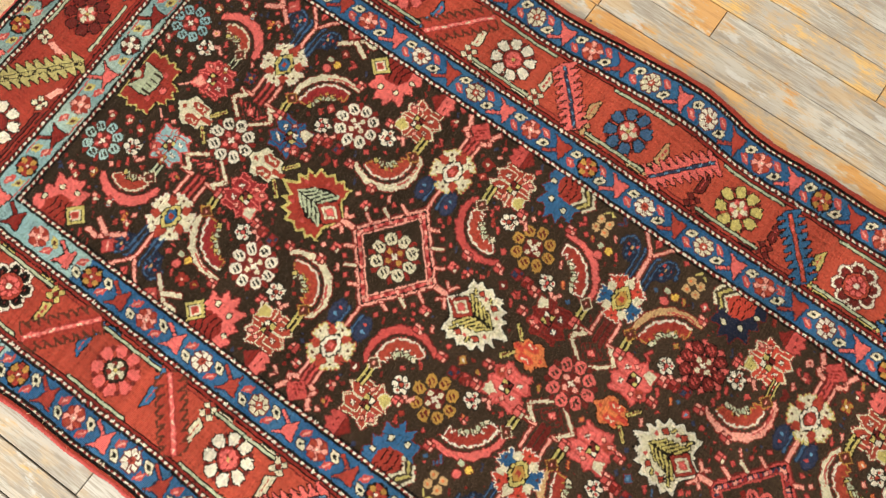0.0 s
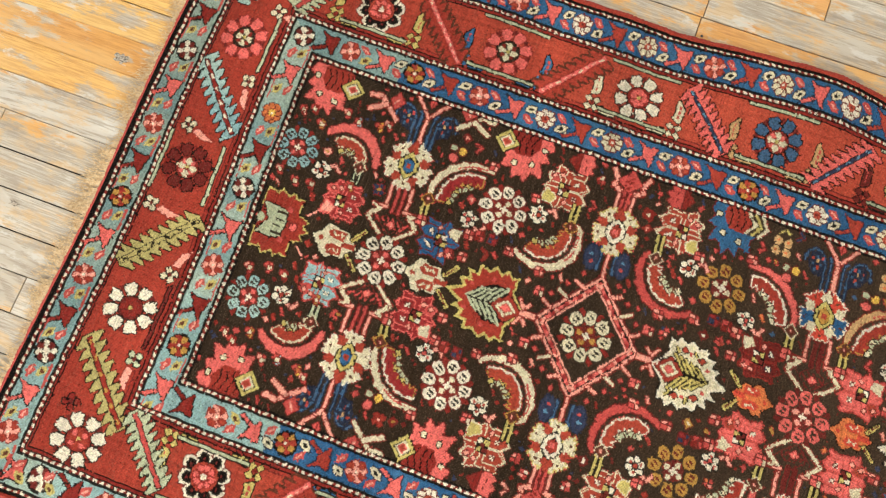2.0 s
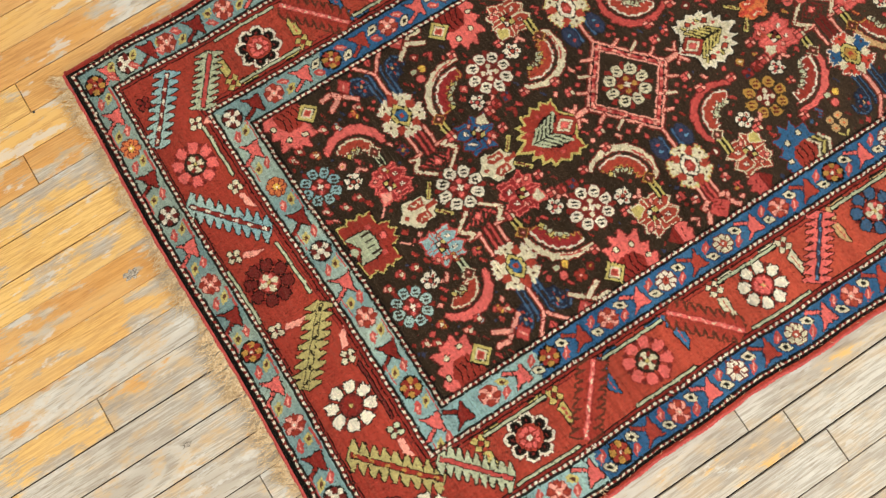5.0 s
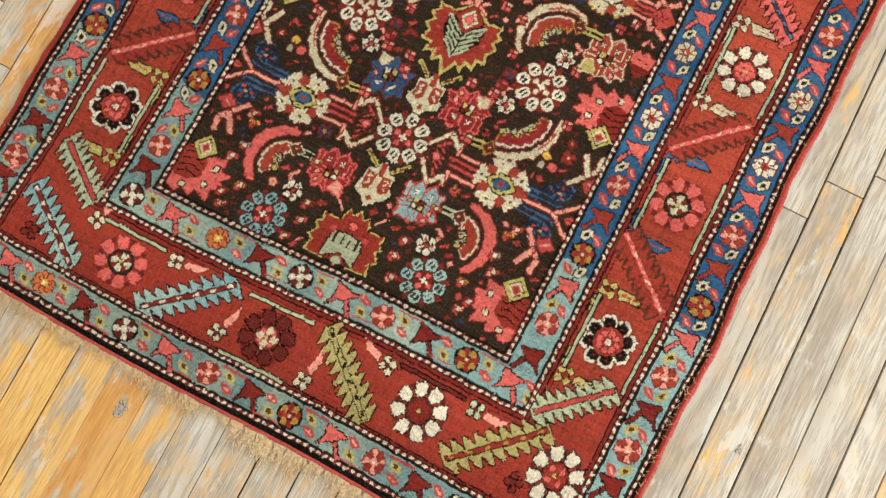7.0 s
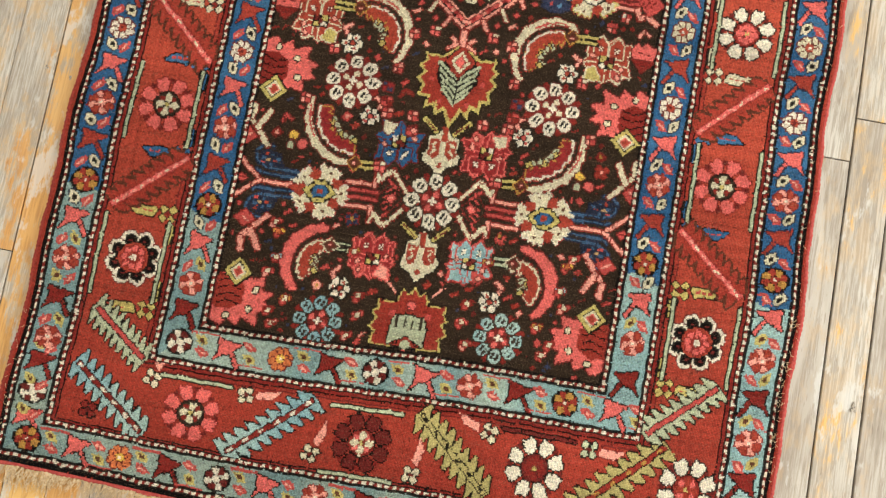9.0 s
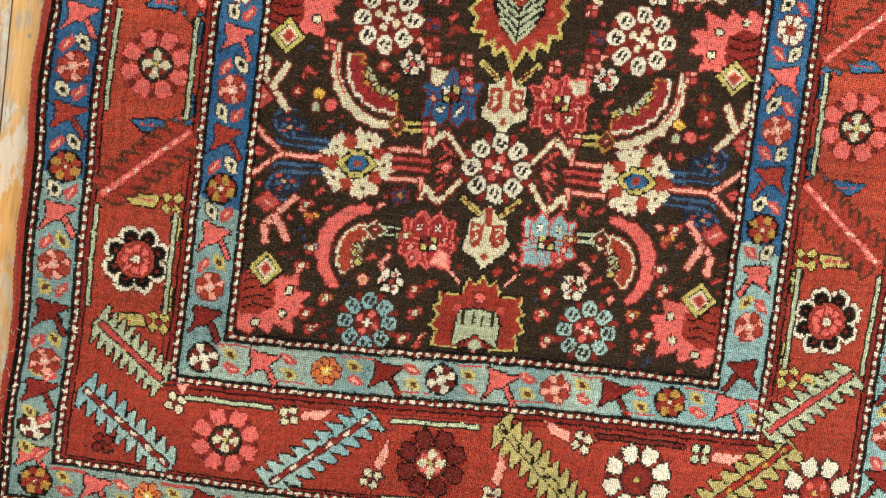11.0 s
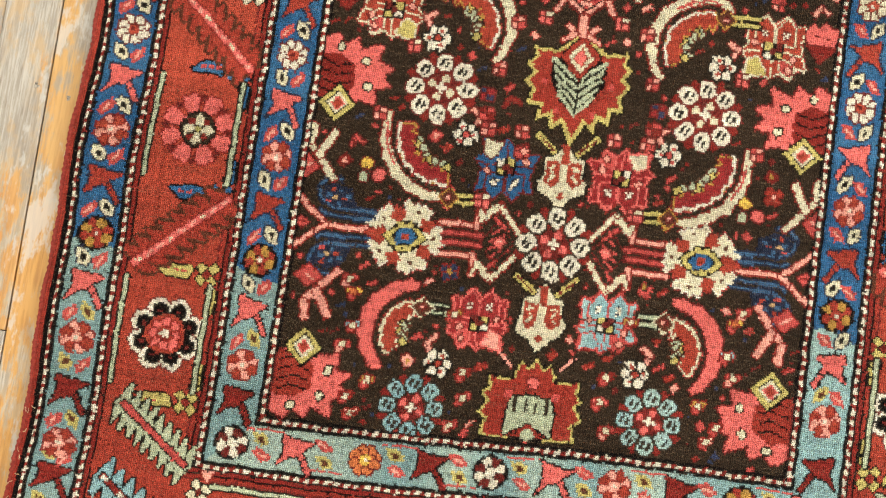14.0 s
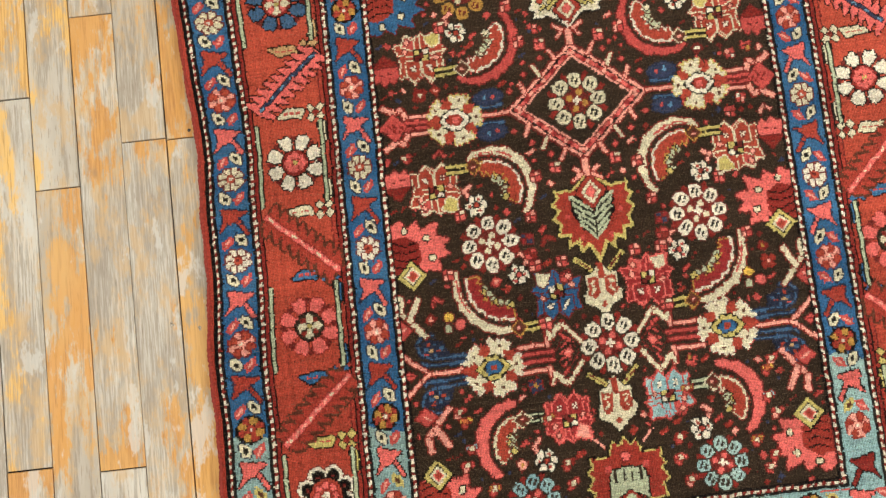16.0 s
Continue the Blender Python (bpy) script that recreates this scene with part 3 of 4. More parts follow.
def medallion(x, y, rim, lace, rose_col="cream"):
    m = Motif("diamond_medallion", "field", x, y, label="%s diamond medallion round a white rosette" % rim)
    m.diamond(0, 0, 118, 100, rim, "maroon", 2)
    m.diamond(0, 0, 111, 94, "black")
    m.diamond(0, 0, 107, 90.5, lace)
    for a, b in (((101, 0), (0, 85.5)), ((0, 85.5), (-101, 0)), ((-101, 0), (0, -85.5)), ((0, -85.5), (101, 0))):
        for i in range(13):
            t = (i + 0.5) / 13
            m.diamond(a[0] + (b[0] - a[0]) * t, a[1] + (b[1] - a[1]) * t, 5.2, 5.2, ("blush", "crimson", "pink")[i % 3])
    m.diamond(0, 0, 94, 79.5, rim, "maroon")
    m.diamond(0, 0, 89, 75, "brown")
    for s in (-1, 1):
        for q in (-1, 1):
            for i, (t, ln) in enumerate(((0.28, 18), (0.52, 22), (0.76, 20))):
                bx, by = s * 118 * (1 - t), q * 100 * t
                m.line([(bx, by), (bx + s * 0.45 * ln, by + q * 0.9 * ln)], 6, "cream" if i % 2 else "blush", "deep")
                m.diamond(bx + s * 26, by + q * 6, 5, 5, "rose", "maroon")
        m.line([(0, s * 100), (0, s * 124)], 9, "blush", "deep")
        m.line([(-20, s * 112), (-8, s * 124), (-24, s * 134)], 5, "blush", "deep"), m.line([(20, s * 112), (8, s * 124), (24, s * 134)], 5, "blush", "deep")
        m.line([(s * 116, 0), (s * 166, 0)], 7, "blush", "deep")
        for q in (-1, 1):
            m.line([(s * 126, q * 14), (s * 170, q * 14)], 5, "slate", "ink")
            m.disc(s * 146, q * 30, 25, "navy", "ink", n=8, ry=13)
            m.disc(s * 138, q * 29, 3.6, "rose", n=5), m.disc(s * 152, q * 31, 3.6, "sky", n=5)
    rosette(x, y, 48, rose_col, "deep", core="gold", speck="black")


def outer_bars(x, y, sx):
    m = Motif("barred_branch", "field", x, y, sx=sx)
    for yy, c in ((14, "blush"), (4, "rose"), (-5, "rose"), (-15, "blush")):
        m.line([(44, yy), (84, yy)], 5, c, "maroon")
    for s in (-1, 1):
        m.line([(80, s * 14), (86, s * 30), (98, s * 24), (118, s * 36)], 8, "blush", "deep")
    m.diamond(102, 0, 22, 24, "rose", "maroon")
    for s in (-8, 0, 8):
        m.line([(92 + s, -8), (104 + s, 8)], 2.6, "deep")


def quarter(y0, s, c):
    """All that lies between a row of stars at y0 and the next diamond, on both sides of the axis."""
    Y = lambda d: y0 + s * d
    shield(0.0, Y(0.090), s, c["shield"], c["shield_heart"], c.get("shield_k", 0.93))
    palmette(0.003, Y(0.212), s, c["palm"], c["palm_line"], c["palm_in"], k=1.0 if c["palm"] != "cream" else 0.92, core="black" if c["palm"] != "cream" else "cream")
    for sx, col, line_c in ((-1, c["sq_l"], c["sq_l_line"]), (1, c["sq_r"], c["sq_r_line"])):
        square_flower(sx * 0.074, Y(0.094), sx, s, col, line_c, "cream", k=0.92)
        leaf(sx * 0.150, Y(0.134), sx, s, 14, -100, 84, c["leaf"], "crimson" if c["leaf"] == "cream" else "brick", c["bits"], c["rim"], 8.5, (-8, -84, -50))
        rosette(sx * 0.172, Y(0.192), 46, c["flower"], c["halo"], rim=c["flower_rim"], core="cream", speck=c["speck"], label=c["flower"] + " rosette")
        half_flower(sx * 0.278, Y(0.196), -sx, s, c["half"], c["half_heart"], c["loz"], c["half"] != "pink")
        square_flower(sx * 0.250, Y(0.292), -sx, -s, c["big"], c["big_line"], "olive", k=0.96)
        bud(sx * 0.311, Y(0.308), sx, s, c["bud"])
        leaf(sx * 0.160, Y(0.278), -sx, s, 120, -42, 66, c["leaf2"], "red", c["bits"], c["rim"], 9.5, (-24, 44, -46))
        small_flower(sx * 0.187, Y(0.258), "white", "red", sx, 12)
        small_flower(sx * 0.132, Y(0.134), "white", "rose", -sx, 11)
        if c["half"] == "pink":
            antler(sx * 0.286, Y(0.092), -sx, s)
        else:
            m = Motif("butterfly", "field", sx * 0.289, Y(0.104), sx=sx, sy=s)
            for px, py in around(4, 14, 45):
                m.disc(px, py, 9, "tan", "brown", n=6)
                m.disc(px, py, 3, "orange", n=5)
            m.line([(0, -12), (0, 12)], 4, "brown")
            m.line([(24, 12), (34, 0), (26, -10)], 4, "olive", "brown")
        m = Motif("small_bud", "field", sx * 0.245, Y(0.076))
        m.disc(-8, 8, 8, "yellow", "maroon", n=6), m.disc(10, -6, 9, "pink", "maroon", n=6), m.disc(-10, -10, 7, "sage", "maroon", n=6)
        for dx, dy, cc in ((0.108, 0.165, "deep"), (0.112, 0.190, "navy"), (0.103, 0.145, "rose"), (0.060, 0.145, "rose"), (0.100, 0.225, "rose"), (0.098, 0.05, "pink"),
                           (0.05, 0.300, "pink"), (0.085, 0.290, "rose"), (0.215, 0.245, "pink"), (0.245, 0.15, "rose")):
            m = Motif("small_floret", "field", sx * dx, Y(dy))
            other = {"deep": "rose", "navy": "crimson", "rose": "blush", "pink": "cream"}[cc]
            for px, py, col in ((-4.5, 4.5, cc), (4.5, 4.5, other), (-4.5, -4.5, other if cc != "pink" else cc), (4.5, -4.5, cc)):
                m.poly([(px - 4, py - 4), (px + 4, py - 4), (px + 4, py + 4), (px - 4, py + 4)], col, "maroon")


ROW_A = dict(shield="cream", shield_heart="red", palm="brick", palm_line="olive", palm_in="sage", sq_l="blue", sq_l_line="maroon", sq_r="crimson", sq_r_line="pink", leaf="cream",
             bits="olive", rim="white", flower="white", halo="deep", flower_rim="maroon", speck="black", half="pink", half_heart="deep", loz="olive", big="red", big_line="cream",
             bud="pink", leaf2="cream")
ROW_B = dict(ROW_A, shield="orange", shield_heart="coral", shield_k=0.8, palm="cream", palm_line="white", palm_in="olive", sq_l="maroon", sq_l_line="deep", sq_r="pink", sq_r_line="rose",
             leaf="pink", flower="gold", halo="brown", flower_rim="brown", speck="maroon", half="blue", half_heart="brick", leaf2="rose", bits="cream", bud="rose")
ROW_C = dict(ROW_B, sq_l="pink", sq_l_line="rose", leaf="tan", flower="maroon", halo="pink", flower_rim="black", speck="rose", half="ink", half_heart="coral", leaf2="blush",
             big="coral", rim="cream")

for y0, main, rhomb, ring, eye in ((0.596, "cream", "red", "olive", "blue"), (1.414, "white", "coral", "olive", "gold")):
    for sx in (-1, 1):
        branch_in(sx * 0.190, y0, -sx, a="blush", b="rose" if y0 < 1 else "maroon")
        fork_out(sx * 0.190, y0, sx)
for y0, s, c in ((0.598, 1, ROW_A), (1.410, -1, ROW_B), (1.410, 1, ROW_C), (2.222, -1, ROW_A)):
    quarter(y0, s, c)
for yc, rim, lace, rc in ((1.003, "blush", "rose", "cream"), (1.815, "rose", "navy", "pink")):
    medallion(0.0, yc, rim, lace, rc)
    for sx in (-1, 1):
        outer_bars(sx * 0.206, yc, sx)
        star(sx * 0.206, yc, "cream", "red", "white", "brick", "pink", "olive", 0.86, sx=sx)
rosette(0.0, 0.600, 47, "white", "deep", core="pink", speck="black", label="white rosette with red centre")
rosette(0.0, 1.412, 48, "pink", "maroon", core="blush", label="pink rosette")
for y0, main, rhomb, ring, eye, o in ((0.596, "cream", "red", "olive", "blue", "white"), (1.414, "coral", "coral", "olive", "gold", "white")):
    for sx in (-1, 1):
        star(sx * 0.190, y0 + 0.004 * sx, main, rhomb if y0 < 1 else "cream", ring, eye, "red", o, second=None if y0 < 1 else "blue", sx=sx)

# the end of the field, below the first row of stars
shield(-0.002, 0.504, 1)
end_palmette(0.000, 0.394)
for sx in (-1, 1):
    dy = 0.006 * sx
    square_flower(sx * 0.081, 0.500 + dy, -sx, -1, "crimson" if sx < 0 else "aqua", "pink" if sx < 0 else "rose", "blush" if sx < 0 else "aqua", k=0.86)
    leaf(sx * 0.160, 0.476 + dy, sx, 1, 88, -52, 60, "pink", "red", "olive", "cream", 13, (-6, 34, -34), "sage")
    rosette(sx * 0.150, 0.383 + dy, 41, "aqua", "deep", core="pink", label="pale blue rosette with red centre")
    small_flower(sx * 0.125, 0.441 + dy, "white", "red", sx, 12)
    antler(sx * 0.262, 0.512 + dy, -sx, -1, "blush")
    half_flower(sx * 0.272, 0.404 + dy, -sx, -1, "pink", "brick")
    for x, y, c in ((0.243, 0.520, "yellow"), (0.252, 0.536, "rose"), (0.238, 0.478, "aqua"), (0.210, 0.412, "gold"), (0.086, 0.400, "pink"), (0.098, 0.365, "rose"), (0.225, 0.368, "blush"),
                    (0.090, 0.432, "deep"), (0.235, 0.388, "deep"), (0.112, 0.505, "gold"), (0.248, 0.452, "rose")):
        m = Motif("small_floret", "field", sx * x, y + dy)
        for px, py, col in ((-5, 1, c), (5, 2, c), (-4, -6, "rose" if c != "rose" else "blush"), (0, 0, "cream" if c != "yellow" else "orange")):
            m.poly([(px - 4, py - 3), (px + 3, py - 4), (px + 4, py + 3), (px - 3, py + 4)], col, "deep")
# tiny florets strewn over what is left of the dark ground
strew = random.Random(11)


def free(x, y, r):
    iu, iv = int((x + 0.64) / KNOT), int((y - V0) / KNOT)
    return (OWN[iv - r:iv + r + 1, iu - r:iu + r + 1] == 1).all()


tiny = Motif("tiny_floret_scatter", "field", 0, 0)
for tries, r in ((6000, 7), (9000, 5), (6000, 3), (3000, 2)):
    for i in range(tries):
        x, y = strew.uniform(-0.326, 0.326), strew.uniform(0.346, 2.06)
        if not free(x, y, r):
            continue
        if r <= 3:
            m = tiny
            m.x, m.y = x, y
        else:
            m = Motif("small_floret", "field", x, y, sx=strew.choice((-1, 1)), sy=strew.choice((-1, 1)), rot=strew.uniform(-20, 20))
        c = strew.choice(("rose", "deep", "deep", "blush", "navy", "maroon", "rose", "brick"))
        if y > 1.22 and strew.random() < 0.6:
            c = strew.choice(("navy", "slate", "rose", "gold", "orange", "rose", "maroon", "blush"))
        d = strew.choice(("cream", "blush", "red", "white", "sky", "gold"))
        if r == 7:
            if strew.random() < 0.5:
                for px, py in around(4, 7.5, 45):
                    m.disc(px, py, 5.2, c, "deep", n=5)
                m.disc(0, 0, 3.6, d, n=5)
            else:
                m.line([(-14, 4), (-6, -6), (2, 5), (12, -5)], 5, c, "maroon")
                m.disc(12, 6, 4, d, n=5)
        elif r == 5:
            kind = strew.random()
            if kind < 0.35:
                m.diamond(0, 0, 9, 9, c, "maroon")
                m.diamond(0, 0, 4, 4, d)
            elif kind < 0.7:
                for px, py, cc in ((-4, 4, c), (4, 4, "rose"), (-4, -4, "rose"), (4, -4, d)):
                    m.poly([(px - 3, py - 3), (px + 3, py - 3), (px + 3, py + 3), (px - 3, py + 3)], cc)
            else:
                m.line([(-9, 5), (0, -5), (9, 5)], 4.6, c, "maroon")
        elif r == 3:
            if strew.random() < 0.5:
                m.diamond(0, 0, 5.5, 5.5, c)
            else:
                m.line([(-5, -2), (5, 3)], 4, c)
        else:
            m.disc(0, 0, 3.0, strew.choice(("maroon", "deep", "rose", "navy")), n=4)


# figures of the main border: lengthwise runs drawn with x to the outside of the rug and y along it
def border_flower(x, y, petal, rim, heart, core, sx=1, rot=0, scalloped=False):
    m = Motif("border_flower", "main_border", x, y, sx=sx, rot=rot, label="%s eight-petalled border flower" % petal)
    if scalloped:
        for px, py in around(8, 33, 22.5):
            m.disc(px, py, 15.5, "white", "maroon", n=7)
        for px, py in around(8, 31.5, 22.5):
            m.disc(px, py, 11.6, petal, n=6)
            m.line([(px - 2, py), (px + 2, py)], 4, "maroon" if petal == "black" else "deep")
        m.disc(0, 0, 26, "red", "black", n=12)
        for px, py in around(8, 15, 0):
            m.disc(px, py, 6, "pink", "deep", n=6)
        m.disc(0, 0, 6, "white", "deep", n=6)
        return
    for px, py in around(8, 41, 0):
        m.disc(px, py, 6, "maroon" if petal != "maroon" else "deep", n=5)
    for rimmed in (True, False):
        for px, py in around(8, 34, 22.5):
            a = math.atan2(py, px)
            shape = [(-11, -5), (-3, -10), (9, -10.5), (14, -5), (11, 5), (13, 9.5), (-1, 10.5), (-11, 5)]
            m.poly([(px + math.cos(a) * p - math.sin(a) * q, py + math.sin(a) * p + math.cos(a) * q) for p, q in shape], petal, rim if rimmed else None)
    m.disc(0, 0, 22, heart, "black", n=12)
    for i in range(4):
        c, s = (1, 0, -1, 0)[i], (0, 1, 0, -1)[i]
        m.poly([(c * p - s * q, s * p + c * q) for p, q in ((4, -3), (14, -7), (20, -1), (16, 6), (5, 3))], core)
    for px, py in around(4, 13, 45):
        m.disc(px, py, 5, "deep" if heart != "deep" else "pink", n=6)
    m.disc(0, 0, 4.2, "olive", n=6)


def floret(x, y, sx=1, sy=1, rot=0, col="cream", strip="cream"):
    m = Motif("floret", "main_border", x, y, sx=sx, sy=sy, rot=rot)
    for px, py in around(4, 11, 45):
        m.diamond(px, py, 7, 7, col, "black")
    m.disc(0, 0, 4.5, "deep", n=6)
    m = Motif("leaflet", "main_border", x, y, sx=sx, sy=sy, rot=rot)
    m.poly([(17, -8), (50, -9), (68, 5), (24, 8)], strip, "black")
    for q in (28, 38, 48):
        m.line([(q, -1), (q + 4, -1)], 3.2, "rose")
    m = Motif("leaflet", "main_border", x, y, sx=sx, sy=sy, rot=rot)
    m.poly([(-13, 17), (-2, 17), (-4, 40), (-14, 50)], strip, "black")
    m.line([(-8, 25), (-8, 30)], 3.2, "rose")


def serrated_leaf(x0, y0, x1, y1, col, mid="red", spots="white", plain_line=False):
    """A diagonal leaf with saw-tooth edges and a spotted rib."""
    m = Motif("serrated_leaf", "main_border", (x0 + x1) / 2, (y0 + y1) / 2, label="%s saw-edged diagonal leaf" % col)
    dx, dy = (x1 - x0) * 1000, (y1 - y0) * 1000
    d = math.hypot(dx, dy)
    c, s = dx / d, dy / d
    at = lambda p, q: (c * p - s * q, s * p + c * q)
    h, n = d / 2 + 4, 8 if plain_line else 9
    wide, root = (27, 7) if not plain_line else (27, 11)
    up = []
    for i in range(n):
        a, b = -h + 2 * h * i / n, -h + 2 * h * (i + 1) / n
        up += [at(a, root), at(a - (b - a) * 0.08, wide), at(a + (b - a) * 0.14, wide)]
    lower = []
    for i in range(n):
        a, b = -h + 2 * h * i / n, -h + 2 * h * (i + 1) / n
        lower += [at(a, -root), at(b - (b - a) * 0.14, -wide), at(b + (b - a) * 0.08, -wide)]
    lower += [at(h, -root)]
    if plain_line:
        m.poly(up + [at(h, root)] + lower[::-1], "brick", "umber", 2)
        m.line([at(-h, 0), at(h, 0)], 8.5, col, "deep")
        for i in range(9):
            p = -h + 2 * h * (i + 0.5) / 9
            m.line([at(p - 4, -1.2 if i % 2 else 1.2), at(p + 4, 1.2 if i % 2 else -1.2)], 3.4, "blush" if i % 3 else "cream")
        return
    m.poly(up + [at(h, root)] + lower[::-1], col, "black")
    m.line([at(-h + 8, 0), at(h - 6, 0)], 5.4 if mid == "navy" else 7.5, mid, "black")
    for i in range(6):
        p = -h + 2 * h * (i + 0.5) / 6
        m.line([at(p - 3.5, 0), at(p + 3.5, 0)], 3.6 if mid == "navy" else 5, spots)


FLOWERS = [(0.428, "black"), (0.695, "pink"), (0.965, "white"), (1.240, "blue"), (1.503, "olive"), (1.765, "black"), (2.03, "pink")]
for sx in (-1, 1):
    for n, (y, c) in enumerate(FLOWERS):
        y += 0.012 if sx > 0 else 0.0
        if c == "black":
            border_flower(sx * 0.474, y, "maroon" if y > 1 else "black", "white", "red", "pink", scalloped=True)
        else:
            border_flower(sx * 0.476, y, "slate" if c == "blue" else c, "deep" if c == "pink" else "black", "brown" if c == "pink" else "deep", "cream" if c != "white" else "pink")
        fc = {"pink": "blue", "black": "olive", "white": "cream", "blue": "tan", "olive": "maroon"}[c]
        for s in (-1, 1):
            floret(sx * 0.434, y + s * 0.082, sx, -s, 0, fc, fc)
        for xx in (0.4275, 0.5345):
            m = Motif("border_line", "main_border", sx * xx, y)
            m.line([(0, -68), (0, 68)], 4, "sage", "black")
        if n:
            mid = (y + FLOWERS[n - 1][0] + (0.012 if sx > 0 else 0)) / 2
            up = 1 if n % 2 else -1
            col = "pink" if n < 5 else "blue"
            serrated_leaf(sx * 0.527, mid - up * 0.046, sx * 0.424, mid + up * 0.046, col, "navy" if n in (3, 4) else "red", "sky" if n in (3, 4) else "pink", plain_line=n < 3)
# the end run
serrated_leaf(-0.517, 0.337, -0.419, 0.266, "sage", "rose", "rose")
serrated_leaf(-0.525, 0.240, -0.398, 0.140, "aqua", "deep", "white")
serrated_leaf(-0.256, 0.136, -0.128, 0.246, "aqua", "deep", "white")
serrated_leaf(0.050, 0.246, 0.172, 0.142, "moss", "moss", "black")
serrated_leaf(0.322, 0.150, 0.452, 0.264, "moss", "brick", "gold")
serrated_leaf(0.417, 0.280, 0.521, 0.370, "sage", "rose", "rose")
border_flower(-0.323, 0.190, "pink", "deep", "brown", "cream")
border_flower(-0.038, 0.188, "maroon", "black", "deep", "cream")
border_flower(0.247, 0.196, "white", "black", "maroon", "deep")
border_flower(0.497, 0.206, "white", "black", "deep", "red")
for x, y, sx, sy, rot, c in ((-0.398, 0.236, 1, 1, 75, "cream"), (-0.240, 0.236, 1, 1, 10, "cream"), (-0.118, 0.158, 1, 1, 70, "cream"), (0.050, 0.150, 1, 1, 80, "cream"), (0.165, 0.236, -1, 1, 20, "cream"),
                             (0.330, 0.240, 1, 1, 0, "sage"), (-0.490, 0.160, 1, 1, 85, "maroon"), (0.440, 0.170, 1, 1, 60, "maroon")):
    m = Motif("floret", "main_border", x, y, sx=sx, sy=sy, rot=rot)
    for px, py in around(4, 10, 45):
        m.disc(px, py, 6, c if c != "maroon" else "deep", "black", n=6)
    m.disc(0, 0, 4.5, "maroon", n=6)
    if c != "maroon":
        m = Motif("leaflet", "main_border", x, y, sx=sx, sy=sy, rot=rot)
        m.poly([(16, -6), (44, -7), (60, 4), (22, 6)], "blush", "deep")
for x, y in ((-0.323, 0.245), (-0.038, 0.133), (-0.038, 0.243), (0.247, 0.247)):
    m = Motif("border_line", "main_border", x, y)
    m.line([(-60, 0), (60, 0)], 5, "sage" if x != 0.247 else "maroon", "black")


# figures of the two guard borders
def guard_rosette(x, y, band, col, rot=0):
    m = Motif("guard_rosette", band, x, y, rot=rot)
    alt = {"red": "blush", "white": "red", "cream": "red", "yellow": "brick", "dark": "white", "orange": "yellow"}[col]
    base = {"dark": "maroon", "yellow": "gold", "orange": "orange"}.get(col, col)
    if col in ("yellow", "dark"):
        m.disc(0, 0, 23, "black", n=10)
    for i, (px, py) in enumerate(around(8, 13.5, 22.5)):
        m.disc(px, py, 6.8, base if i % 2 else (alt if col in ("yellow", "dark", "red") else base), None if col in ("yellow", "dark") else "deep" if col == "red" else "maroon", n=6)
    m.disc(0, 0, 7, alt, n=8)
    m.disc(0, 0, 3, "white" if col != "white" else "maroon", n=6)


def guard_arrow(x, y, band, col, sx, rot, teal):
    """A notched arrowhead with its stepped tail; its base lies to the outside."""
    m = Motif("guard_arrow", band, x, y, sx=sx, rot=rot)
    dark = "black" if teal else "ink"
    m.line([(-2, 4), (-12, -12), (-20, -26)], 6, col, dark)
    m.poly([(18, 20), (-6, 14), (-23, 12), (-10, 3), (-4, -4), (10, -9), (23, -21), (15, -2)], col, dark)


def guard_leaf(x, y, band, rot, col):
    """A small lozenge leaf: a pale rim round a dark eye, or rose with a pale heart."""
    m = Motif("guard_leaf", band, x, y, rot=rot)
    if col == "rose":
        m.poly([(-14, -3), (-5, 7), (6, 5), (14, 2), (5, -7), (-7, -6)], "rose")
        m.line([(-6, -1), (6, 1)], 3.4, "blush")
        return
    m.poly([(-14, 0), (-5, 7), (5, 7), (14, 0), (5, -7), (-5, -7)], "cream" if y > 0.5 else col, "ink" if y > 0.5 else None)
    m.diamond(0, 0, 6.5, 4.2, "black" if y > 0.5 else "umber")


for band, e, ystart in (("inner_guard_border", 0.370, 0.415), ("outer_guard_border", 0.582, 0.285)):
    for sx in (-1, 1):
        y, i = ystart - (0.012 if sx < 0 else -0.006), 0
        for k in range(1 if e < 0.5 else 2):
            guard_arrow(sx * e, ystart - 0.058 - 0.100 * k, band, "deep" if k == 0 else "pink", sx, 0, True)
        if e > 0.5:
            guard_rosette(sx * e, ystart - 0.112, band, "dark")
            for dy in (0.025, 0.09, 0.145):
                guard_leaf(sx * (e + 0.009), ystart - dy, band, 50 * sx, "olive"), guard_leaf(sx * (e - 0.01), ystart - dy - 0.008, band, -50 * sx, "rose")
        tints = ["red", "yellow", "red", "white", "cream", "red", "yellow", "white", "cream", "red", "white", "yellow", "red"] if e < 0.5 else \
                ["red", "red", "yellow", "red", "white", "cream", "red", "cream", "white", "red", "yellow", "red", "cream", "white"]
        while y < 2.07:
            guard_rosette(sx * e, y, band, tints[i])
            teal = y < 0.5
            guard_arrow(sx * e, y + 0.068, band, "pink" if i % 2 == (0 if e < 0.5 else 1) else ("deep" if teal else "brick"), sx, 0, teal)
            for dy, rx, c in ((0.034, -9, "olive"), (0.030, 12, "rose"), (0.104, 10, "olive"), (0.102, -11, "rose")):
                guard_leaf(sx * (e + rx * 0.001), y + dy, band, 55 * sx if c == "olive" else -50 * sx, c)
            y += 0.1355
            i += 1
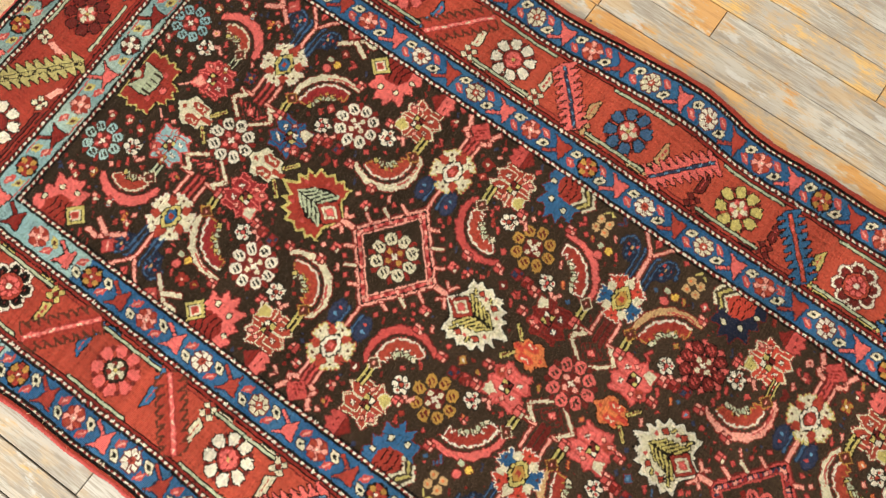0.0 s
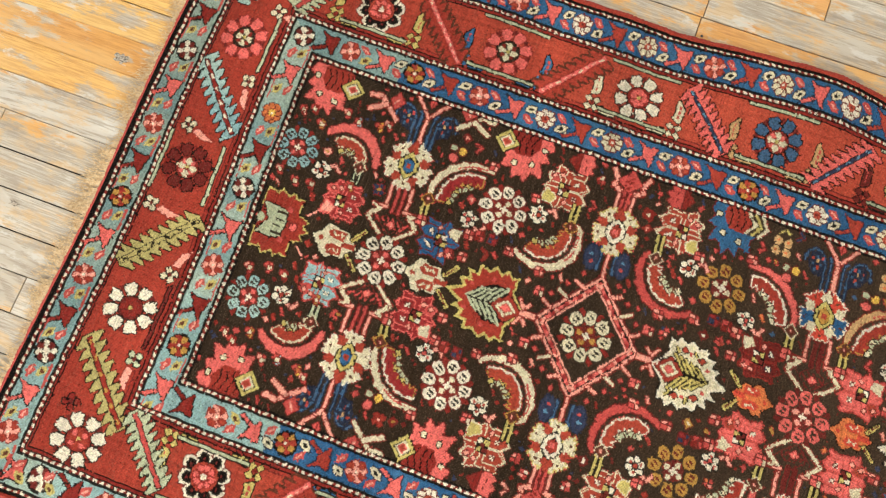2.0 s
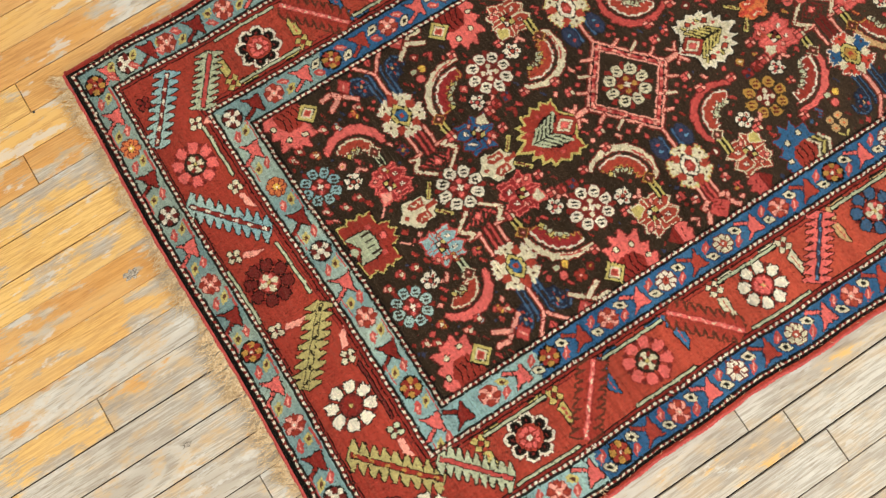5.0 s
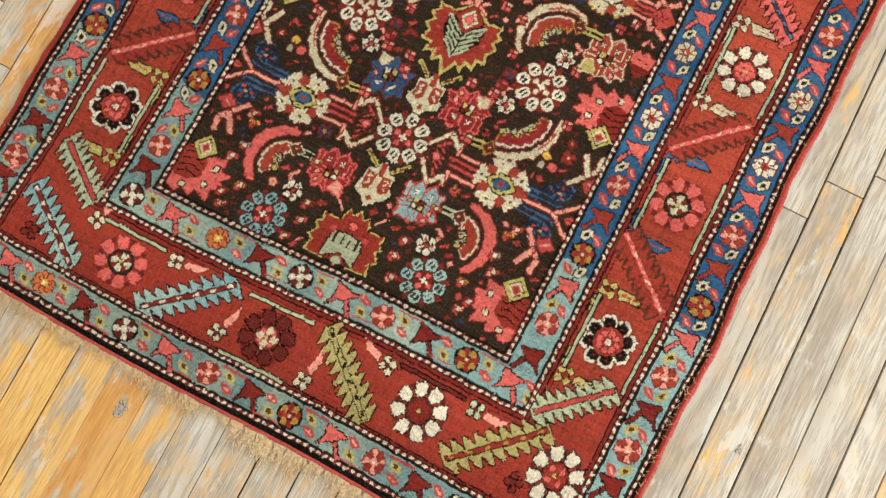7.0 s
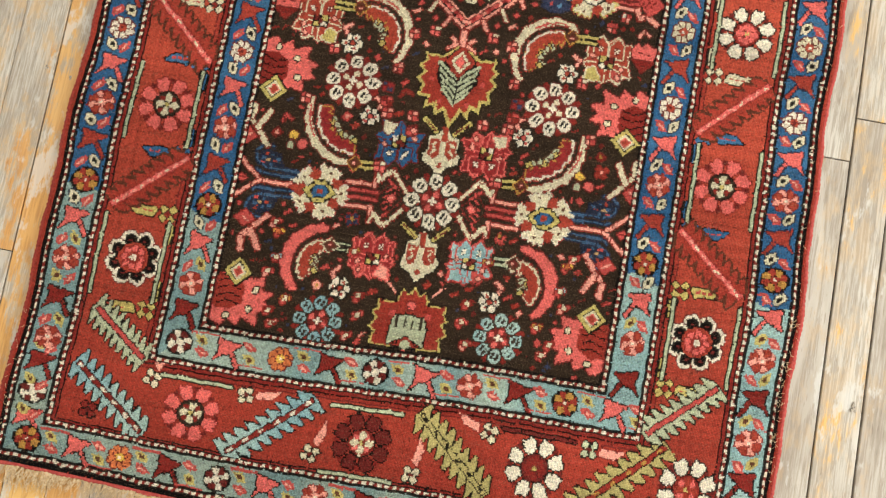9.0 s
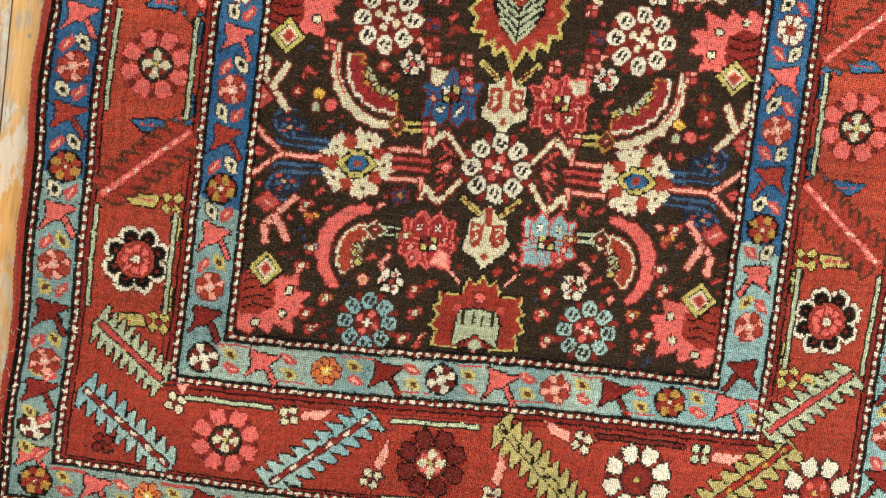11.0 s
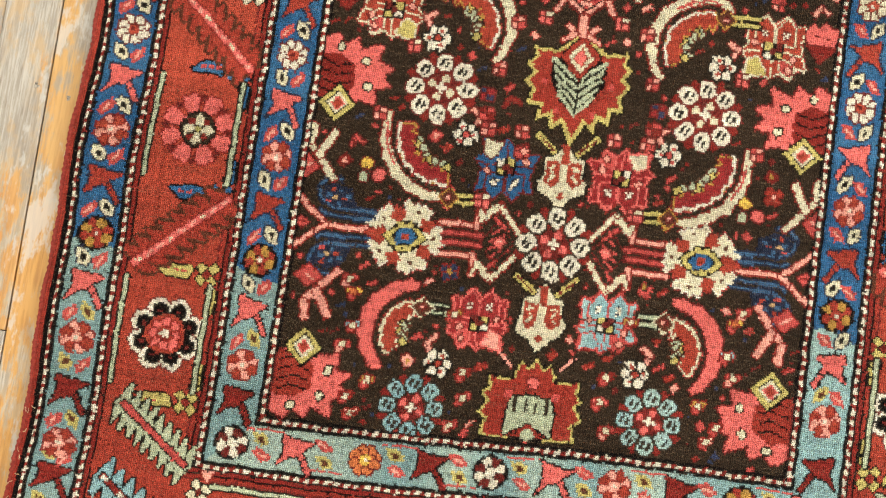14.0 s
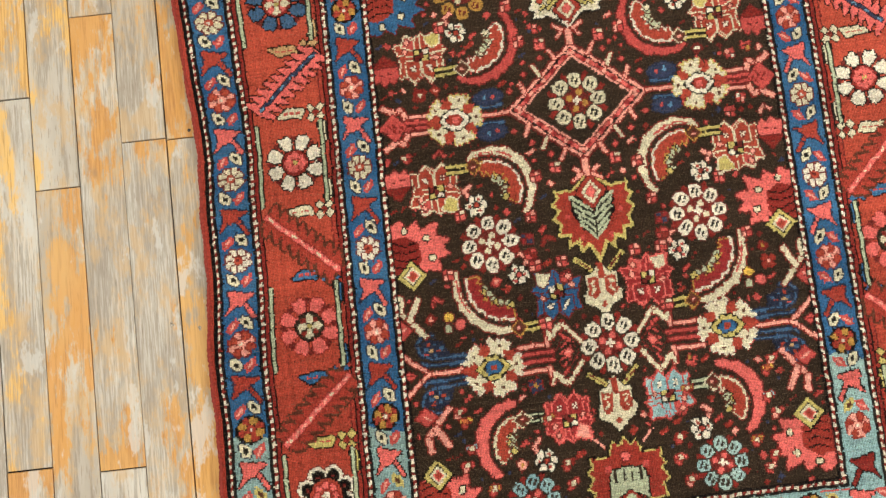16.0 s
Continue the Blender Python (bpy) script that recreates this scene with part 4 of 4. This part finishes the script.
for band, vy, xs in (("inner_guard_border", 0.305, (-0.367, -0.196, -0.038, 0.119, 0.278)), ("outer_guard_border", 0.091, (-0.575, -0.422, -0.258, -0.096, 0.060, 0.220, 0.373, 0.527))):
    tints = ("dark", "orange", "dark", "red", "yellow") if vy > 0.2 else ("yellow", "orange", "dark", "red", "yellow", "red", "dark", "red")
    for i, x in enumerate(xs):
        guard_rosette(x, vy, band, tints[i])
        guard_arrow(x + 0.082, vy, band, "pink" if i % 2 == 0 else "deep", -1, 0, True)
        for dx, ry, c in ((0.036, 10, "olive"), (0.040, -10, "rose"), (0.120, -10, "olive"), (0.116, 11, "rose")):
            guard_leaf(x + dx, vy + ry * 0.001, band, 150, c)
        for dx, ry in ((0.041, 0.022), (0.121, -0.0215)):
            m = Motif("guard_stem", band, x + dx, vy + ry)
            m.line([(-22, 0), (22, 0)], 3, "rose")

# a thin red outline where light figures meet the dark ground
bare = (OWN == 1) & (COL == INDEX["brown"])
lit = (OWN > 9) & CLIPS["field"] & ~np.isin(COL, [INDEX[c] for c in ("brown", "black", "maroon", "navy", "ink", "deep", "umber", "slate")])
halo = bare & grow(lit, 1) & (rng.rand(NV, NU) < 0.8)
COL[halo] = rng.choice([INDEX["deep"], INDEX["maroon"], INDEX["rose"]], (NV, NU), p=[0.42, 0.34, 0.24])[halo]

# knots that strayed to a neighbouring row, so that no outline is clean
stray = rng.rand(NV, NU)
for lo, hi, dj, di in ((0.0, 0.03, 1, 0), (0.03, 0.06, -1, 0), (0.06, 0.09, 0, 1), (0.09, 0.12, 0, -1)):
    pick = (stray >= lo) & (stray < hi)
    COL[pick] = np.roll(COL, (dj, di), (0, 1))[pick]

# the far half repeats the near one
cut = int((2.06 - V0) / KNOT)
COL[cut:] = COL[:NV - cut][::-1]
far = OWN[:NV - cut][::-1].copy()
band_of = np.array([0, 1, 2, 3, 4, 5] + [0] * 4 + [BANDS.index(b) + 1 for _, b, _ in MOTIFS])
OWN[cut:] = band_of[far]


def warp(u, v):
    """The lie of the rug on the floor: the skew of its end, the waver of its edges and low ripples."""
    t = np.clip((v - 0.06) / 0.26, 0, 1)
    t = t * t * (3 - 2 * t)
    fade = np.clip((2.6 - v) / 0.8, 0, 1)
    y = v + 0.030 * u * t * fade + 0.003 * np.sin(u * 9 + 0.6)
    # the outer guard lies a little wide, the edge beyond it is drawn in
    x = np.sign(u) * np.interp(np.abs(u), [0, 0.55, 0.6145, 0.64, 0.66], [0, 0.55, 0.6205, 0.6335, 0.648])
    x = x - 0.020 * np.exp(-((v - 1.30) / 0.13) ** 2) * np.clip((-u - 0.40) / 0.2, 0, 1)
    x = x + np.clip((np.abs(u) - 0.42) / 0.2, 0, 1) * (0.003 * np.sin(v * 11 + 2.0 * np.sign(u)) + 0.002 * np.sin(v * 27 + u))
    z = 0.0016 * np.sin(u * 7.0 + 1.0) * np.sin(v * 5.0) + 0.0012 * np.sin(v * 13.0 + u * 4.0)
    return x, y, z


# knot heights: the dark corroded wool is worn lower than the rest
low = np.zeros(len(NAMES))
for n in ("brown", "black"):
    low[INDEX[n]] = -0.0009
for n in ("cream", "white"):
    low[INDEX[n]] = -0.0002
height = low[COL] + rng.normal(0, 0.00012, COL.shape)
vh = np.zeros((NV + 1, NU + 1))
cnt = np.zeros((NV + 1, NU + 1))
for a in (0, 1):
    for b in (0, 1):
        vh[a:NV + a, b:NU + b] += height
        cnt[a:NV + a, b:NU + b] += 1
vh /= cnt
gu, gv = np.meshgrid(-0.64 + np.arange(NU + 1) * KNOT, V0 + np.arange(NV + 1) * KNOT)
# rows and warps waver, and single knots lean
lean_u = np.cumsum(rng.normal(0, 0.00006, NV + 1))
lean_u -= np.interp(np.arange(NV + 1), np.arange(0, NV + 61, 60), lean_u[np.minimum(np.arange(0, NV + 61, 60), NV)])
inside = (np.abs(gu) < 0.636) & (gv > V0 + 0.004) & (gv < V0 + NV * KNOT - 0.004)
gu = gu + inside * (lean_u[:, None] + 0.0005 * np.sin(gv * 160 + 3 * np.sin(gu * 30)) + rng.normal(0, 0.00022, gu.shape))
gv = gv + inside * (0.0006 * np.sin(gu * 110 + 4 * np.sin(gv * 19)) + 0.0004 * np.sin(gu * 290 + gv * 140) + rng.normal(0, 0.00022, gu.shape))
wx, wy, wz = warp(gu, gv)
VERTS = np.stack([wx, wy, wz + vh], -1).reshape(-1, 3)

# the dye of each knot: uneven baths along the rows, and knots that took it differently
table = np.array([srgb(*DYES[n], 1.0) for n in NAMES])
rows_wave = np.interp(np.arange(NV), np.arange(0, NV + 24, 24), rng.normal(0, 0.10, len(np.arange(0, NV + 24, 24))))
tone = 1 + rows_wave[:, None] * np.where(EDGE < 0.332, 0.7, 1.0) + rng.normal(0, 0.135, COL.shape) + rng.normal(0, 0.07, (NV, 1)) + rng.normal(0, 0.06, (1, NU))
ripe = (np.clip((VG - 0.10) / 0.9, 0, 1) * 1.26 - 0.26)[..., None] * np.isin(COL, [INDEX["red"], INDEX["brick"]])[..., None] * np.where(EDGE < 0.332, 0.35, 1.0)[..., None]
base = table[COL] * (1 + ripe * np.array([0.30, 0.55, 0.45]))
base = base * (1 + 0.6 * (np.clip((VG - 0.95) / 0.5, 0, 1) * (COL == INDEX["brown"]))[..., None])
worn = np.where(rng.rand(NV, NU) < 0.045, rng.uniform(0.5, 0.8, (NV, NU)), 1.0)
cool = 1 + 0.16 * np.sin(along * 23 + 5 * np.sin(along * 7)) * np.isin(COL, [INDEX["teal"], INDEX["blue"], INDEX["aqua"]])
dye = base * (tone * worn * cool)[..., None] * (1 + (cool - 1)[..., None] * np.array([0.7, 0.0, -0.5])) * (1 + rng.normal(0, 0.025, COL.shape + (3,)))
# teal knots are darker at the near end and lighter towards +x
dye = dye * np.where(COL == INDEX["teal"], (0.90 - 0.16 * np.clip((0.24 - VG) / 0.08, 0, 1)) * (1 + 0.36 * np.clip((UG - 0.05) / 0.45, 0, 1)), 1.0)[..., None]
DYE = np.concatenate([np.clip(dye, 0.002, 0.95), np.ones(COL.shape + (1,))], -1)
# where knots meet, their yarns mingle
BLEND = np.zeros((NV + 1, NU + 1, 4))
for a in (0, 1):
    for b in (0, 1):
        BLEND[a:NV + a, b:NU + b] += DYE
BLEND /= cnt[..., None]


def knots(name, mask, parent, label=""):
    """One mesh of all the knots in the mask."""
    jj, ii = np.nonzero(mask)
    a = jj * (NU + 1) + ii
    quads = np.stack([a, a + 1, a + NU + 2, a + NU + 1], -1)
    used, inv = np.unique(quads.ravel(), return_inverse=True)
    me = bpy.data.meshes.new(name)
    me.vertices.add(len(used))
    me.vertices.foreach_set("co", VERTS[used].astype(np.float32).ravel())
    me.loops.add(len(inv))
    me.loops.foreach_set("vertex_index", inv.astype(np.int32))
    me.polygons.add(len(jj))
    me.polygons.foreach_set("loop_start", np.arange(0, 4 * len(jj), 4, dtype=np.int32))
    me.update(calc_edges=True)
    at = me.attributes.new("dye", "FLOAT_COLOR", "CORNER")
    own = DYE[jj, ii]
    ends = [BLEND[jj + a, ii + b] for a, b in ((0, 0), (0, 1), (1, 1), (1, 0))]
    at.data.foreach_set("color", np.stack([0.82 * own + 0.18 * e for e in ends], 1).astype(np.float32).ravel())
    me.shade_smooth()
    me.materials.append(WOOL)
    ob = new(name, me)
    ob.parent = parent
    return tagged(ob, label)


rug = tagged(new("rug"), "antique red and blue floral wool rug lying on floorboards", "rug")
band_obs = {}
BAND_LABELS = ("dark brown worn field strewn with flowers", "narrow blue and pale teal guard border", "wide red border with flowers and leaves",
               "narrow blue and pale teal outer guard border", "dark brown woven edge band")
for i, b in enumerate(BANDS):
    band_obs[b] = knots(b, OWN == i + 1, rug, BAND_LABELS[i])
order = np.argsort(OWN.ravel(), kind="stable")
ids = OWN.ravel()[order]
starts = np.flatnonzero(np.r_[True, ids[1:] != ids[:-1]])
stops = np.r_[starts[1:], len(ids)]
for s0, s1 in zip(starts, stops):
    k = int(ids[s0])
    if k <= 9:
        continue
    name, band, label = MOTIFS[k - 10]
    mask = np.zeros(NV * NU, bool)
    mask[order[s0:s1]] = True
    made = knots(name, mask.reshape(NV, NU), band_obs[band], label)
    if name == "tiny_floret_scatter":
        tagged(made, kind="stuff")

# backing, bound edges and fringe
VEND = V0 + NV * KNOT


def strip_mesh(us, vs, z):
    bm = bmesh.new()
    grid = []
    for v in vs:
        x, y, zz = warp(np.array(us), np.full(len(us), v))
        grid.append([(bm.verts.new((a, b, c + z)), bm.verts.new((a, b, FLOOR_Z + 0.0006))) for a, b, c in zip(x, y, zz)])
    for r0, r1 in zip(grid, grid[1:]):
        for (a, a2), (b, b2), (c, c2), (d, d2) in zip(r0, r0[1:], r1[1:], r1):
            bm.faces.new((a, b, c, d)), bm.faces.new((a2, d2, c2, b2))
    for r in (grid[0], grid[-1]):
        for (a, a2), (b, b2) in zip(r, r[1:]):
            bm.faces.new((a, a2, b2, b))
    for k in (0, -1):
        for r0, r1 in zip(grid, grid[1:]):
            (a, a2), (b, b2) = r0[k], r1[k]
            bm.faces.new((a, a2, b2, b))
    return bm


part("backing", strip_mesh(np.linspace(-0.6385, 0.6385, 40), np.linspace(V0 + 0.0015, VEND - 0.0015, 90), -0.003), BACKING, rug, "coarse woven backing")


def cord(points, radius, wob, seed, sides=8):
    """A bound edge: a thick cord with overcast stitches."""
    r = random.Random(seed)
    bm = bmesh.new()
    rings = []
    for i, p in enumerate(points):
        d = (Vector(points[min(i + 1, len(points) - 1)]) - Vector(points[max(i - 1, 0)])).normalized()
        side = d.cross(Vector((0, 0, 1))).normalized()
        k = radius * (1 + wob * (0.5 if i % 2 else -0.5) + r.uniform(-0.12, 0.12))
        rings.append([bm.verts.new(Vector(p) + side * k * math.cos(2 * math.pi * j / sides) + Vector((0, 0, 1)) * 0.62 * k * math.sin(2 * math.pi * j / sides)) for j in range(sides)])
    for a, b in zip(rings, rings[1:]):
        for j in range(sides):
            f = bm.faces.new((a[j], a[(j + 1) % sides], b[(j + 1) % sides], b[j]))
            f.smooth = True
    bm.faces.new(rings[0]), bm.faces.new(rings[-1][::-1])
    bmesh.ops.recalc_face_normals(bm, faces=bm.faces)
    return bm


def edge_points(u_or_v, lengthwise, n):
    out = []
    for i in range(n):
        t = i / (n - 1)
        u, v = (u_or_v, V0 + t * (VEND - V0)) if lengthwise else (-0.64 + 1.28 * t, u_or_v)
        x, y, z = warp(np.array([u]), np.array([v]))
        out.append((float(x[0]) + 0.0008 * math.sin(i * 0.35), float(y[0]) + (0.0 if lengthwise else 0.0008 * math.sin(i * 0.5)), float(z[0]) - 0.0042))
    return out


for u in (-0.6425, 0.6425):
    part("bound_edge", cord(edge_points(u, True, 680), 0.0050, 0.22, int(u > 0)), PINK_BINDING if u > 0 else BINDING, rug, "faded pink overcast side binding" if u > 0 else "red overcast side binding")
for v in (V0 - 0.0015, VEND + 0.0015):
    part("end_binding", cord(edge_points(v, False, 340), 0.0048, 0.2, 5), PINK_BINDING, rug, "pinkish red end band")


def fringe(v, away, seed):
    """Short warp ends that hang out in tufts and lie on the boards."""
    r = random.Random(seed)
    bm = bmesh.new()
    u = -0.635
    lean = 0.0
    while u < 0.635:
        lean = 0.8 * lean + r.uniform(-0.35, 0.35)
        tuft = (0.030 + 0.009 * math.sin(u * 8 + 1) + 0.007 * math.sin(u * 31) + r.uniform(-0.010, 0.012))
        for k in range(r.choice((3, 4, 5, 5, 6))):
            x, y, z = warp(np.array([u + r.uniform(-0.0035, 0.0035)]), np.array([v]))
            p = Vector((float(x[0]), float(y[0]), -0.006))
            ang = lean + r.uniform(-0.45, 0.45)
            ln = tuft * r.uniform(0.7, 1.15)
            pts = []
            for i in range(6):
                t = i / 5
                pts.append(p + Vector((math.sin(ang + 1.1 * t * lean) * ln * t, away * math.cos(ang) * ln * t, (FLOOR_Z + 0.0022 + r.uniform(0, 0.0022) - p.z) * min(1, 2.2 * t))))
                ang += r.uniform(-0.22, 0.22)
            w = r.uniform(0.0006, 0.0013)
            prev = None
            for i, q in enumerate(pts):
                k2 = w * (1 - 0.5 * i / 5)
                ring = [bm.verts.new(q + Vector((k2 * math.cos(a), 0, k2 * math.sin(a)))) for a in (0.5, 2.6, 4.7)]
                if prev:
                    for j in range(3):
                        bm.faces.new((prev[j], prev[(j + 1) % 3], ring[(j + 1) % 3], ring[j]))
                prev = ring
        u += 0.0042
    bmesh.ops.recalc_face_normals(bm, faces=bm.faces)
    return bm


for v, away in ((V0 - 0.003, -1), (VEND + 0.003, 1)):
    tagged(part("fringe", fringe(v, away, 3), TAN, rug, "short tangled tan wool fringe"), kind="stuff")

# ---- floor ----
floor = tagged(new("floor"), "old wooden strip floor with worn amber varnish", "floor", kind="structure")
bm = bmesh.new()
box(bm, X0, X1, Y0, Y1, FLOOR_Z - 0.05, FLOOR_Z - 0.006)
part("subfloor", bm, SEAM, floor, "dark underside showing in the seams")
PITCH, SLANT = 0.0722, -0.010


def seam(k):
    """x of the k-th joint between two strips; those past the ninth to the west are a little wider."""
    return 0.046 + PITCH * k if k >= -9 else 0.046 - 9 * PITCH + 0.0740 * (k + 9)


# seams between board ends that are known, by board number
ENDS = {-11: (0.388, 1.021), -10: (-0.045, 1.018), -12: (0.490, 1.249), -14: (0.505, 1.117), -8: (-0.100,), 3: (-0.010,), 9: (0.882,), 8: (0.805,), -13: (-0.55, 0.955, 1.6), -1: (-0.200,), 10: (0.930,)}
deal = random.Random(5)


def board(x0, x1, y0, y1):
    bm = bmesh.new()
    g, b, z = deal.uniform(0.0006, 0.0014), 0.0010, FLOOR_Z + deal.uniform(-0.0005, 0.0002)
    s = lambda y: SLANT * y
    def ring(i, zz):
        return [bm.verts.new((x + s(y), y, zz)) for x, y in ((x0 + g + i, y0 + g + i), (x1 - g - i, y0 + g + i), (x1 - g - i, y1 - g - i), (x0 + g + i, y1 - g - i))]
    bottom, edge, top = ring(0, z - 0.012), ring(0, z - b), ring(b, z)
    for a, c in ((bottom, edge), (edge, top)):
        for j in range(4):
            bm.faces.new((a[j], a[(j + 1) % 4], c[(j + 1) % 4], c[j]))
    bm.faces.new(top)
    return bm


for k in range(-36, 36):
    x0 = seam(k) + deal.uniform(-0.0015, 0.0015)
    x0, x1 = max(x0, X0), min(seam(k + 1), X1)
    if x1 - x0 < 0.01 or abs(seam(k + 0.5)) > 2.6:
        continue
    cuts = list(ENDS.get(k, ()))
    y = Y0 + deal.uniform(0.3, 1.2)
    while y < Y1 - 0.3:
        if all(abs(y - c) > 0.5 for c in cuts) and not (cuts and -0.7 < y < 2.0) and not (k in range(-9, 4) and -0.5 < y < 0.0):
            cuts.append(y)
        y += deal.uniform(0.7, 1.5)
    cuts = [Y0] + sorted(cuts) + [Y1]
    for a, b in zip(cuts, cuts[1:]):
        part("floorboard", board(x0, x1, a, b), BOARD, floor)


def nail(x, y):
    bm = bmesh.new()
    bmesh.ops.create_circle(bm, cap_ends=True, segments=8, radius=0.003)
    for v in bm.verts:
        v.co += Vector((x, y, FLOOR_Z + 0.0006))
    part("nail", bm, IRON, floor, "dark old nail head")


for x, y in ((-0.648, 1.03), (-0.64, 1.185), (-0.629, 1.60), (0.20, -0.28), (-0.60, -0.04)):
    nail(x, y)




def knot_material():
    n = Nodes("dark_wood_knot")
    pos = n.add("TexCoord").outputs["Object"]
    f = n.noise(n.scaled(pos, 420.0, 190.0), 1.0, 5.0, 0.7)
    c = n.mix(n.ramp(f, 0.36, 0.60), (*srgb(74, 64, 56), 1), (*srgb(184, 172, 156), 1))
    n.bump(f, 0.6, 0.001)
    return n.finish(c, 0.75, 0.2)


KNOTWOOD = knot_material()


def wood_knot(x, y, r, seed):
    q = random.Random(seed)
    bm = bmesh.new()
    ring = []
    for i in range(26):
        a, k = 2 * math.pi * i / 26, q.uniform(0.45, 1.25)
        ring.append(bm.verts.new((x + r * k * math.cos(a), y + 1.5 * r * k * math.sin(a), FLOOR_Z + 0.0005)))
    mid = bm.verts.new((x, y, FLOOR_Z + 0.0012))
    for a, b in zip(ring, ring[1:] + ring[:1]):
        bm.faces.new((a, b, mid))
    part("wood_knot", bm, KNOTWOOD, floor, "dark cracked knot in a board")


for i, (x, y, r) in enumerate(((-0.199, -0.030, 0.011), (0.142, -0.097, 0.007), (-0.700, 0.71, 0.0035), (-0.655, 0.70, 0.003), (0.748, 0.395, 0.006))):
    wood_knot(x, y, r, i)


def frayed(u, v0, v1, count, seed):
    """Broken ends of pale yarn along a worn side."""
    q = random.Random(seed)
    bm = bmesh.new()
    for i in range(count):
        v = q.uniform(v0, v1)
        x, y, z = warp(np.array([u + q.uniform(-0.014, 0.010)]), np.array([v]))
        p, a = Vector((float(x[0]), float(y[0]), float(z[0]) + 0.0008)), q.uniform(0, 2 * math.pi)
        prev = None
        for k in range(4):
            side = Vector((-math.sin(a), math.cos(a), 0)) * 0.00035
            row = [bm.verts.new(p + side), bm.verts.new(p - side), bm.verts.new(p + Vector((0, 0, 0.0005)))]
            if prev:
                for j in range(3):
                    bm.faces.new((prev[j], prev[(j + 1) % 3], row[(j + 1) % 3], row[j]))
            prev = row
            p = p + Vector((math.cos(a), math.sin(a), q.uniform(-0.05, 0.12))) * q.uniform(0.0012, 0.0028)
            a += q.uniform(-0.6, 0.6)
    bmesh.ops.recalc_face_normals(bm, faces=bm.faces)
    return bm


for u, v0, v1, count, seed in ((0.626, 0.22, 0.50, 70, 1), (0.630, 0.55, 1.3, 24, 2), (-0.630, 0.1, 0.4, 16, 3)):
    tagged(part("frayed_yarn", frayed(u, v0, v1, count, seed), TAN, rug, "loose pale ends of frayed yarn"), kind="stuff")
